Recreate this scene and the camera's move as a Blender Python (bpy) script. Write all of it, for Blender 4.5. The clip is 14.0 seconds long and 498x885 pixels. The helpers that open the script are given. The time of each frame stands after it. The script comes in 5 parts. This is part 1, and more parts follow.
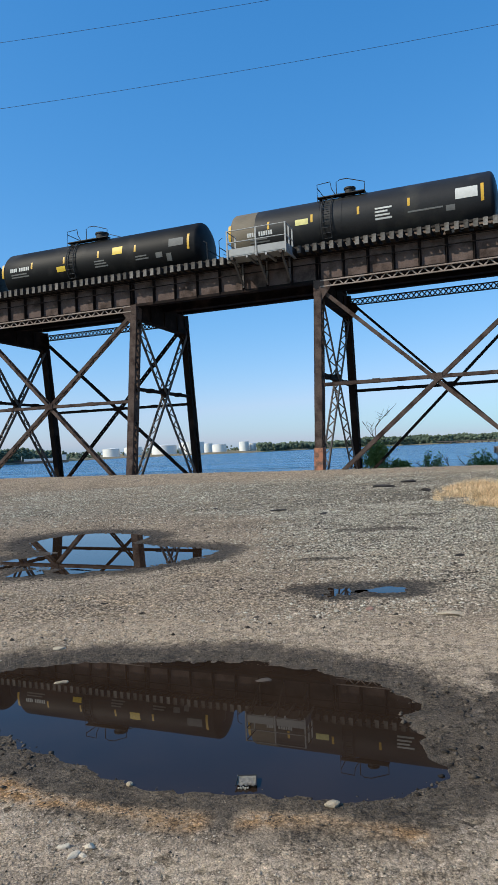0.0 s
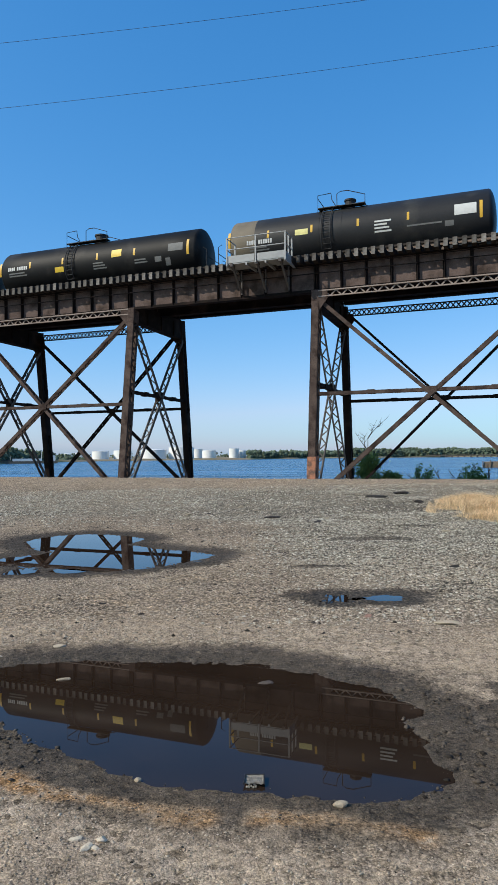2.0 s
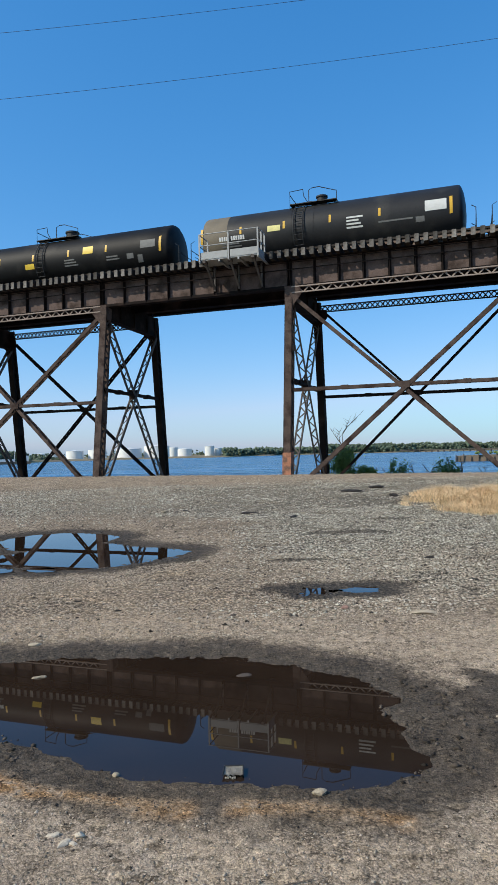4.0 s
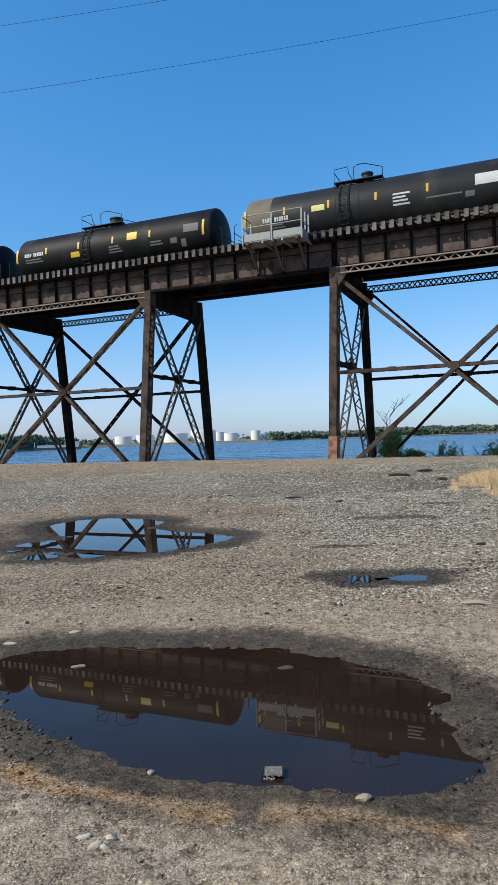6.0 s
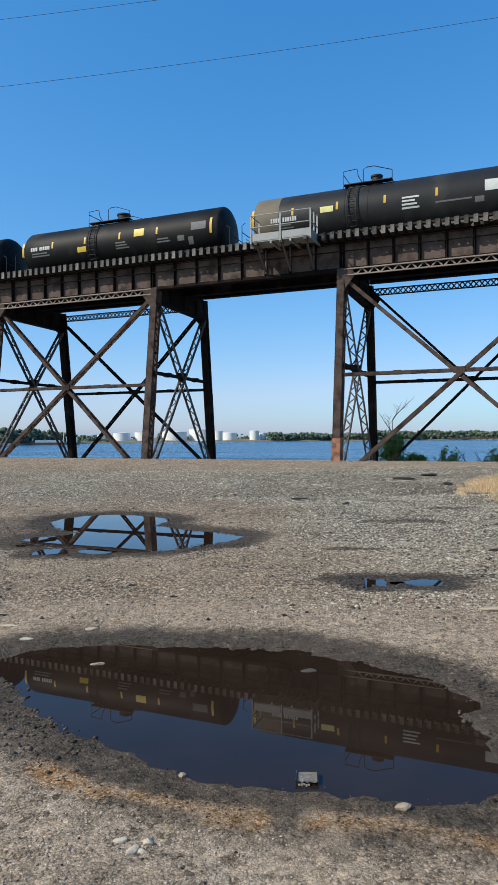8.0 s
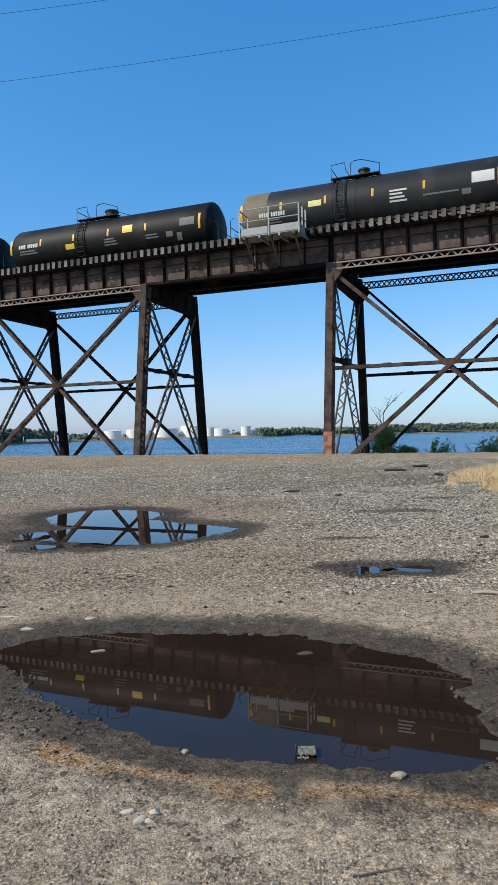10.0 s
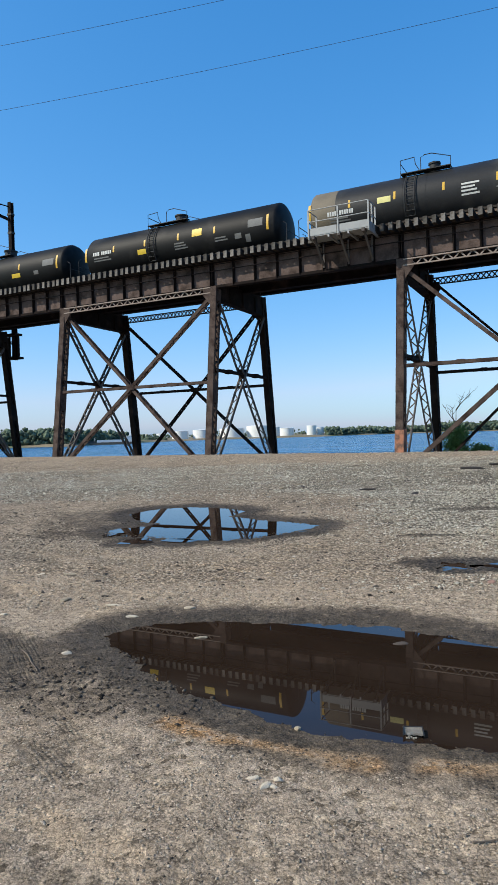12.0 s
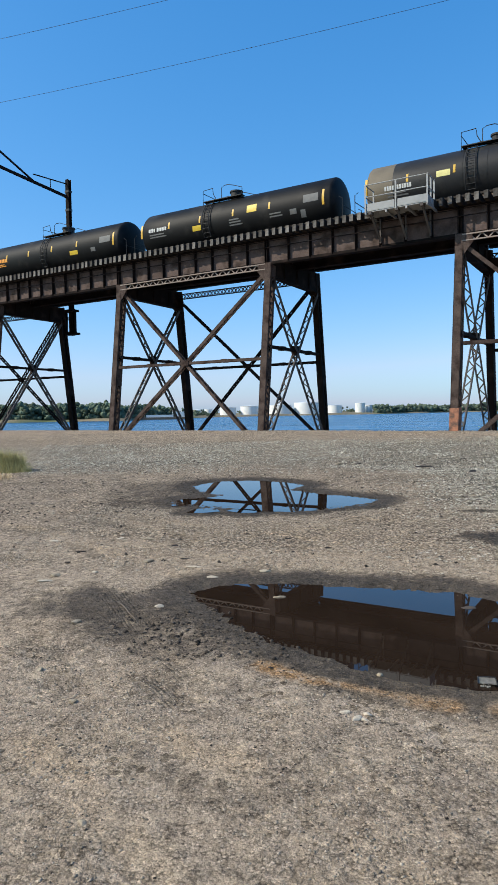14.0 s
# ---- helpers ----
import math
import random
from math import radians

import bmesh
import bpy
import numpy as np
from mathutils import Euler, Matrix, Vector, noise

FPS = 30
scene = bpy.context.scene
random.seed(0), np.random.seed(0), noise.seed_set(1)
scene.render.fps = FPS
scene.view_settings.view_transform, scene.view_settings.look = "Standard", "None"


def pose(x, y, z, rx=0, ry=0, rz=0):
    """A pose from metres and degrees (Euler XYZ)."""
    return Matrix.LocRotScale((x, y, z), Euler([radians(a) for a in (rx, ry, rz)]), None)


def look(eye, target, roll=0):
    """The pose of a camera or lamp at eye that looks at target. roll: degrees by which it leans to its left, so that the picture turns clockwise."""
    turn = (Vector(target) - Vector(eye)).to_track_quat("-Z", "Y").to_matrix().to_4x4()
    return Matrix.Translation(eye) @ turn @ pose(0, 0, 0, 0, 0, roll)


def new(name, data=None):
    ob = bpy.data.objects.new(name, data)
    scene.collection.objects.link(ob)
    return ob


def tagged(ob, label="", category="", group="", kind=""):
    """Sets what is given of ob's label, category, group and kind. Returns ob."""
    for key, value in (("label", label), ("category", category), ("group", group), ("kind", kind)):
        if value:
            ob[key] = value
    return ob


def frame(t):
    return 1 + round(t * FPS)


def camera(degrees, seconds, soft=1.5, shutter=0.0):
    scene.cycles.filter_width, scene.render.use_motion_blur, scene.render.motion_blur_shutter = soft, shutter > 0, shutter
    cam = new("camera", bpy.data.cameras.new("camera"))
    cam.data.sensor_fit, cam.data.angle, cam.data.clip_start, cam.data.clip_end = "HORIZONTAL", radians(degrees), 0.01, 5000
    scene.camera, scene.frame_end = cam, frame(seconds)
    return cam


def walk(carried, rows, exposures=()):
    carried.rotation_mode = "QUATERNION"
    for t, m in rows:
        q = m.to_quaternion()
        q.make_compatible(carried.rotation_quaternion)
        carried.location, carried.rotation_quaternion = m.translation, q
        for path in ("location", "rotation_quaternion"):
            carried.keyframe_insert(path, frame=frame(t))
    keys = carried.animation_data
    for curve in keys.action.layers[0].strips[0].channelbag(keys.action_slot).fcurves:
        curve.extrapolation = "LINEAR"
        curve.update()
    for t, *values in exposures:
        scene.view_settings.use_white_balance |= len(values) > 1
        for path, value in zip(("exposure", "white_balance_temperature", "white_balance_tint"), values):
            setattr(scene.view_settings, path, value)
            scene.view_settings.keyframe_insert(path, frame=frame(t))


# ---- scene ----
cam = camera(40.9, 14.0)
PATH = [
    (0, (0.06, 3.554, 1.691), (0.054, 5.554, 1.709), -2.3),
    (0.5, (-0.121, 3.562, 1.654), (-0.273, 5.556, 1.676), -2.3),
    (1, (-0.151, 3.537, 1.663), (-0.25, 5.535, 1.684), -1.8),
    (1.5, (-0.106, 3.528, 1.669), (-0.165, 5.527, 1.699), -1.1),
    (2, (-0.086, 3.507, 1.667), (-0.062, 5.507, 1.706), -0.4),
    (2.5, (-0.091, 3.505, 1.673), (-0.048, 5.504, 1.717), -0.3),
    (3, (-0.097, 3.508, 1.668), (-0.028, 5.506, 1.718), -0.4),
    (5.3, (-0.056, 3.612, 1.592), (0.049, 5.609, 1.584), -1.8),
    (5.5, (-0.089, 3.639, 1.62), (-0.027, 5.638, 1.61), -1.9),
    (6, (-0.029, 3.715, 1.634), (-0.071, 5.714, 1.62), -1.7),
    (6.5, (-0.109, 3.8, 1.634), (-0.145, 5.799, 1.616), -0.9),
    (7, (-0.211, 3.858, 1.612), (-0.253, 5.858, 1.589), -0.9),
    (7.5, (-0.269, 3.858, 1.614), (-0.316, 5.858, 1.595), -0.8),
    (8, (-0.239, 3.775, 1.628), (-0.276, 5.774, 1.614), -0.2),
    (10.5, (-0.275, 3.658, 1.576), (-0.287, 5.658, 1.545), -1.3),
    (11, (-0.431, 3.624, 1.578), (-0.648, 5.612, 1.553), -2.2),
    (11.5, (-0.513, 3.567, 1.571), (-0.734, 5.555, 1.547), -2.2),
    (12, (-0.47, 3.448, 1.573), (-0.678, 5.437, 1.549), -1.6),
    (12.5, (-0.443, 3.327, 1.568), (-0.68, 5.313, 1.537), -1.4),
    (13, (-0.524, 3.258, 1.57), (-0.789, 5.239, 1.514), -0.8),
    (13.5, (-0.673, 3.135, 1.561), (-0.95, 5.115, 1.479), -0.9),
    (14, (-0.681, 3.051, 1.562), (-1.03, 5.018, 1.471), -0.9),
]
walk(cam, [(t, look(eye, target, roll)) for t, eye, target, roll in PATH], [(0, 0.0), (8, 0.0), (11, 0.08), (12.5, 0.12), (14, 0.12)])

# ---- world, sun, exposure ----
SUN_AZ, SUN_EL = -113.0, 41.0            # degrees clockwise from +y, and above the horizon
world = bpy.data.worlds.new("sky")
scene.world = world
world.use_nodes = True
wn = world.node_tree.nodes
wn.clear()
sky = wn.new("ShaderNodeTexSky")
sky.sky_type, sky.sun_disc = "NISHITA", False
sky.sun_elevation, sky.sun_rotation = radians(SUN_EL), radians(SUN_AZ)
sky.altitude, sky.air_density, sky.dust_density, sky.ozone_density = 0, 1.0, 0.7, 1.2
bg = wn.new("ShaderNodeBackground")
SKY = 0.15
bg.inputs["Strength"].default_value = SKY
wo = wn.new("ShaderNodeOutputWorld")
tint = wn.new("ShaderNodeMix")
tint.data_type, tint.blend_type = "RGBA", "MULTIPLY"
tint.inputs["Factor"].default_value = 1.0
tint.inputs["B"].default_value = (0.60, 1.0, 1.42, 1)
world.node_tree.links.new(sky.outputs[0], tint.inputs["A"])
wl = world.node_tree.links
split, join = wn.new("ShaderNodeSeparateColor"), wn.new("ShaderNodeCombineColor")
wl.new(tint.outputs["Result"], split.inputs[0])
for k, (gain, power, most) in enumerate(((1.75, 1.45, 0.49), (0.80, 0.82, 0.9), (0.86, 0.62, 1.0))):
    scaled, bent, out, low = (wn.new("ShaderNodeMath") for _ in range(4))
    scaled.operation, bent.operation, out.operation, low.operation = "MULTIPLY", "POWER", "MULTIPLY", "MINIMUM"
    scaled.inputs[1].default_value, bent.inputs[1].default_value = SKY, power
    low.inputs[1].default_value, out.inputs[1].default_value = most / gain, gain / SKY
    wl.new(split.outputs[k], scaled.inputs[0])
    wl.new(scaled.outputs[0], bent.inputs[0])
    wl.new(bent.outputs[0], low.inputs[0])
    wl.new(low.outputs[0], out.inputs[0])
    wl.new(out.outputs[0], join.inputs[k])
wl.new(join.outputs[0], bg.inputs[0])
world.node_tree.links.new(bg.outputs[0], wo.inputs[0])
sun_data = bpy.data.lights.new("sun", "SUN")
sun_data.energy, sun_data.angle, sun_data.color = 5.0, radians(0.53), (1.0, 0.93, 0.80)
sun = new("sun", sun_data)
az, el = radians(SUN_AZ), radians(SUN_EL)
sun.matrix_world = look((0, 0, 60), (-math.sin(az) * math.cos(el) * 10, -math.cos(az) * math.cos(el) * 10, 60 - math.sin(el) * 10))
scene.view_settings.exposure = 0.0


# ---- materials ----
def mat(name, color, rough=0.8, metal=0.0, var=0.25, scale=3.0, fine=40.0, bump=0.2, stain=None, stain_amt=0.5, stain_scale=0.6, spec=0.4, island=0.0, obj_rand=0.0, coord="Object", stretch=(1, 1, 1)):
    """A base colour with variation at two scales, an optional stain colour, and fine relief."""
    m = bpy.data.materials.new(name)
    m.use_nodes = True
    nt = m.node_tree
    n, l = nt.nodes, nt.links
    b = n["Principled BSDF"]
    b.inputs["Roughness"].default_value = rough
    b.inputs["Metallic"].default_value = metal
    b.inputs["Specular IOR Level"].default_value = spec
    tc = n.new("ShaderNodeTexCoord")
    mp = n.new("ShaderNodeMapping")
    mp.inputs["Scale"].default_value = stretch
    l.new(tc.outputs[coord], mp.inputs[0])
    big = n.new("ShaderNodeTexNoise")
    big.inputs["Scale"].default_value, big.inputs["Detail"].default_value = scale, 5
    small = n.new("ShaderNodeTexNoise")
    small.inputs["Scale"].default_value, small.inputs["Detail"].default_value = fine, 4
    for t in (big, small):
        l.new(mp.outputs[0], t.inputs["Vector"])
    add = n.new("ShaderNodeMath")
    add.operation = "ADD"
    l.new(big.outputs[0], add.inputs[0])
    l.new(small.outputs[0], add.inputs[1])
    rng = n.new("ShaderNodeMapRange")
    rng.inputs[1].default_value, rng.inputs[2].default_value = 0.55, 1.45
    rng.inputs[3].default_value, rng.inputs[4].default_value = 1 - var, 1 + var
    l.new(add.outputs[0], rng.inputs[0])
    last = rng.outputs[0]
    for amount, node, out in ((island, "ShaderNodeNewGeometry", "Random Per Island"), (obj_rand, "ShaderNodeObjectInfo", "Random")):
        if amount:
            src = n.new(node)
            r = n.new("ShaderNodeMapRange")
            r.inputs[3].default_value, r.inputs[4].default_value = 1 - amount, 1 + amount
            l.new(src.outputs[out], r.inputs[0])
            mul = n.new("ShaderNodeMath")
            mul.operation = "MULTIPLY"
            l.new(last, mul.inputs[0])
            l.new(r.outputs[0], mul.inputs[1])
            last = mul.outputs[0]
    base = n.new("ShaderNodeMix")
    base.data_type = "RGBA"
    base.inputs["A"].default_value = (*color, 1)
    base.inputs["B"].default_value = (*(stain or color), 1)
    if stain:
        sn = n.new("ShaderNodeTexNoise")
        sn.inputs["Scale"].default_value, sn.inputs["Detail"].default_value = stain_scale, 6
        l.new(mp.outputs[0], sn.inputs["Vector"])
        sr = n.new("ShaderNodeMapRange")
        sr.inputs[1].default_value, sr.inputs[2].default_value = 0.62 - 0.25 * stain_amt, 0.8 - 0.25 * stain_amt
        l.new(sn.outputs[0], sr.inputs[0])
        l.new(sr.outputs[0], base.inputs["Factor"])
    else:
        base.inputs["Factor"].default_value = 0
    vm = n.new("ShaderNodeVectorMath")
    vm.operation = "SCALE"
    l.new(base.outputs["Result"], vm.inputs[0])
    l.new(last, vm.inputs["Scale"])
    l.new(vm.outputs[0], b.inputs["Base Color"])
    if bump:
        bp = n.new("ShaderNodeBump")
        bp.inputs["Strength"].default_value, bp.inputs["Distance"].default_value = bump, 0.02
        l.new(small.outputs[0], bp.inputs["Height"])
        l.new(bp.outputs[0], b.inputs["Normal"])
    return m


# Shade-dark copy of the bridge steel, for far members, undersides and fittings.
STEEL = mat("rusty_shade_dark_steel", (0.014, 0.0105, 0.0095), 0.85, 0.0, 0.35, 1.2, 25, 0.25, stain=(0.034, 0.023, 0.019), stain_amt=0.4, stain_scale=1.3, spec=0.06)
# Stained near web, its base colour raised to carry the sunlit tone.
WEB = mat("weathered_sunlit_tone_web", (0.115, 0.084, 0.073), 0.9, 0.0, 0.35, 1.0, 20, 0.2, stain=(0.05, 0.036, 0.03), stain_amt=0.6, stain_scale=1.4, spec=0.05)
# Near-side copy of the bridge steel, its colour lighter as if sunlit.
OUTER = mat("sunlit_tone_outer_steel", (0.072, 0.052, 0.044), 0.85, 0.0, 0.5, 2.2, 18, 0.25, stain=(0.030, 0.019, 0.016), stain_amt=0.55, stain_scale=2.0, spec=0.1)
LACE = mat("grey_lacing_steel", (0.085, 0.074, 0.068), 0.8, 0.0, 0.3, 1.5, 25, 0.2, spec=0.2)
# Near lattice strut: sunlit brightness put into a paler steel colour.
PALEST = mat("sunlit_tone_strut_steel", (0.26, 0.21, 0.18), 0.85, 0.0, 0.3, 1.5, 25, 0.2, spec=0.2)
TIE = mat("weathered_tie_timber", (0.165, 0.152, 0.138), 0.95, 0.0, 0.35, 4, 60, 0.4, stain=(0.07, 0.06, 0.05), stain_amt=0.6, stain_scale=2.5, spec=0.1, obj_rand=0.55)
# Creosoted timber darkened further, so that gaps between ties read as deep shade.
DARKTIMBER = mat("shade_dark_creosoted_timber", (0.040, 0.033, 0.028), 0.95, 0.0, 0.35, 4, 60, 0.4, spec=0.1)
RAIL = mat("rail_steel", (0.16, 0.11, 0.08), 0.6, 0.6, 0.2, 4, 60, 0.1)
GALV = mat("galvanized_steel", (0.27, 0.275, 0.275), 0.6, 0.2, 0.12, 5, 60, 0.05, spec=0.4)
REDBASE = mat("red_oxide_base", (0.30, 0.13, 0.075), 0.9, 0.0, 0.4, 2.5, 30, 0.3, stain=(0.10, 0.06, 0.045), stain_amt=0.7, stain_scale=4)
BLACKTANK = mat("black_tank_paint", (0.006, 0.006, 0.0065), 0.55, 0.0, 0.25, 0.7, 12, 0.04, stain=(0.026, 0.023, 0.02), stain_amt=0.35, stain_scale=0.7, spec=0.14)
SATINTANK = mat("worn_black_tank_paint", (0.018, 0.018, 0.019), 0.48, 0.0, 0.25, 0.7, 12, 0.04, stain=(0.042, 0.04, 0.035), stain_amt=0.4, stain_scale=0.6, spec=0.2)
TANEND = mat("dusty_tank_end", (0.12, 0.098, 0.068), 0.7, 0.0, 0.25, 1.5, 20, 0.05)
GREYTANK = mat("grey_tank_paint", (0.25, 0.25, 0.23), 0.5, 0.0, 0.18, 0.6, 15, 0.03, stain=(0.27, 0.22, 0.15), stain_amt=0.35, stain_scale=0.8, spec=0.4)
DARKMETAL = mat("dark_fittings", (0.014, 0.014, 0.015), 0.65, 0.0, 0.25, 4, 50, 0.05)
YELLOW = mat("yellow_reflector", (0.55, 0.32, 0.025), 0.5, 0.0, 0.15, 6, 60, 0.0)
PLACARD = mat("yellow_placard", (0.62, 0.42, 0.03), 0.5, 0.0, 0.12, 6, 60, 0.0)
WHITE = mat("white_stencil", (0.5, 0.5, 0.48), 0.6, 0.0, 0.12, 6, 60, 0.0)
DULLWHITE = mat("dull_stencil", (0.13, 0.13, 0.125), 0.7, 0.0, 0.25, 6, 60, 0.0)
ORANGE = mat("orange_stencil", (0.75, 0.30, 0.03), 0.6, 0.0, 0.15, 6, 60, 0.0)
WIREM = mat("cable_black", (0.03, 0.03, 0.035), 0.6, 0.0, 0.1, 4, 40, 0.0)
OILTANK = mat("white_storage_tank", (0.72, 0.71, 0.68), 0.6, 0.0, 0.05, 0.05, 1, 0.0)
LAND = mat("far_marsh_land", (0.19, 0.15, 0.09), 0.95, 0.0, 0.35, 0.02, 0.3, 0.0, stain=(0.07, 0.09, 0.035), stain_amt=0.5, stain_scale=0.015)
# Leaf green lightened and greyed: distance haze is put into this colour.
FARLEAF = mat("hazed_far_foliage", (0.095, 0.120, 0.080), 0.9, 0.0, 0.45, 0.1, 0.6, 0.0, island=0.4, spec=0.1)
LEAF = mat("shrub_leaves", (0.19, 0.24, 0.08), 0.7, 0.0, 0.3, 2, 20, 0.0, island=0.4, spec=0.2)
nt_ = LEAF.node_tree
thin = nt_.nodes.new("ShaderNodeBsdfTranslucent")
thin.inputs[0].default_value = (0.21, 0.29, 0.07, 1)
both = nt_.nodes.new("ShaderNodeMixShader")
both.inputs[0].default_value = 0.4
nt_.links.new(nt_.nodes["Principled BSDF"].outputs[0], both.inputs[1])
nt_.links.new(thin.outputs[0], both.inputs[2])
nt_.links.new(both.outputs[0], nt_.nodes["Material Output"].inputs[0])
BARK = mat("bark", (0.13, 0.10, 0.075), 0.95, 0.0, 0.3, 6, 50, 0.4)
STRAW = mat("dry_grass", (0.66, 0.48, 0.285), 0.9, 0.0, 0.25, 2, 20, 0.0, island=0.4, spec=0.1)
SAGE = mat("green_grey_grass", (0.42, 0.37, 0.17), 0.9, 0.0, 0.25, 2, 20, 0.0, island=0.4, spec=0.1)
BALLAST = mat("grey_ballast_stone", (0.40, 0.365, 0.295), 0.9, 0.0, 0.35, 8, 60, 0.2, island=0.6, spec=0.08)
PEBBLE = mat("gravel_stone", (0.33, 0.27, 0.205), 0.9, 0.0, 0.35, 8, 90, 0.2, island=0.6, spec=0.08)
CINDER = mat("dark_cinder", (0.06, 0.05, 0.042), 0.9, 0.0, 0.35, 8, 90, 0.2, island=0.6, spec=0.1)
CONCRETE = mat("weathered_concrete", (0.42, 0.345, 0.25), 0.9, 0.0, 0.25, 14, 120, 0.4, stain=(0.3, 0.25, 0.19), stain_amt=0.4, stain_scale=10, spec=0.08)
PALECHIP = mat("pale_limestone_chip", (0.45, 0.38, 0.29), 0.9, 0.0, 0.3, 8, 90, 0.2, island=0.4, spec=0.1)
WETPEBBLE = mat("wet_gravel_stone", (0.070, 0.056, 0.044), 0.8, 0.0, 0.35, 8, 90, 0.2, island=0.75, spec=0.12)
PALESTONE = mat("pale_stone", (0.36, 0.295, 0.21), 0.9, 0.0, 0.35, 14, 120, 0.5, stain=(0.17, 0.13, 0.09), stain_amt=0.45, stain_scale=14, spec=0.08)
DARKDEBRIS = mat("dark_debris", (0.022, 0.017, 0.014), 0.9, 0.0, 0.3, 8, 80, 0.4)
CHIP = mat("white_concrete_chip", (0.50, 0.42, 0.32), 0.9, 0.0, 0.15, 14, 120, 0.3, spec=0.08)
REDBRICK = mat("brick_fragment", (0.26, 0.15, 0.115), 0.9, 0.0, 0.25, 12, 100, 0.4)
CAN = mat("crushed_tin", (0.34, 0.31, 0.26), 0.6, 0.1, 0.25, 15, 160, 0.2, stain=(0.10, 0.075, 0.055), stain_amt=0.4, stain_scale=12)
PIERM = mat("old_pier", (0.15, 0.115, 0.085), 0.95, 0.0, 0.3, 0.5, 6, 0.1)


def water_mat(name, color, rough, ripple, scale, dist):
    m = bpy.data.materials.new(name)
    m.use_nodes = True
    n, l = m.node_tree.nodes, m.node_tree.links
    b = n["Principled BSDF"]
    b.inputs["Roughness"].default_value, b.inputs["IOR"].default_value = rough, 1.30 if rough == 0 else 1.33
    b.inputs["Specular IOR Level"].default_value = 0.5 if rough == 0 else 0.3
    tc = n.new("ShaderNodeTexCoord")
    mp = n.new("ShaderNodeMapping")
    mp.inputs["Scale"].default_value = scale
    l.new(tc.outputs["Object"], mp.inputs[0])
    no = n.new("ShaderNodeTexNoise")
    no.inputs["Scale"].default_value, no.inputs["Detail"].default_value = 1.0, 6
    l.new(mp.outputs[0], no.inputs["Vector"])
    # On the river, ripple streaks of reflected light are put in as colour bands.
    cr = n.new("ShaderNodeMix")
    cr.data_type = "RGBA"
    cr.inputs["A"].default_value = (*[c * (0.85 if rough == 0 else 0.4) for c in color], 1)
    cr.inputs["B"].default_value = (*[c * (1.15 if rough == 0 else 1.7) for c in color], 1)
    band = n.new("ShaderNodeMapRange")
    band.inputs[1].default_value, band.inputs[2].default_value = 0.36, 0.64
    l.new(no.outputs[0], band.inputs[0])
    l.new(band.outputs[0], cr.inputs["Factor"])
    l.new(cr.outputs["Result"], b.inputs["Base Color"])
    if ripple:
        bp = n.new("ShaderNodeBump")
        bp.inputs["Strength"].default_value, bp.inputs["Distance"].default_value = ripple, dist
        l.new(no.outputs[0], bp.inputs["Height"])
        l.new(bp.outputs[0], b.inputs["Normal"])
    return m


PUDDLE = water_mat("muddy_still_water", (0.0205, 0.0125, 0.0082), 0.0, 0.0, (2, 2, 2), 0.01)
RIVER = water_mat("river_water", (0.026, 0.085, 0.160), 0.25, 1.0, (0.010, 0.09, 1), 4.0)


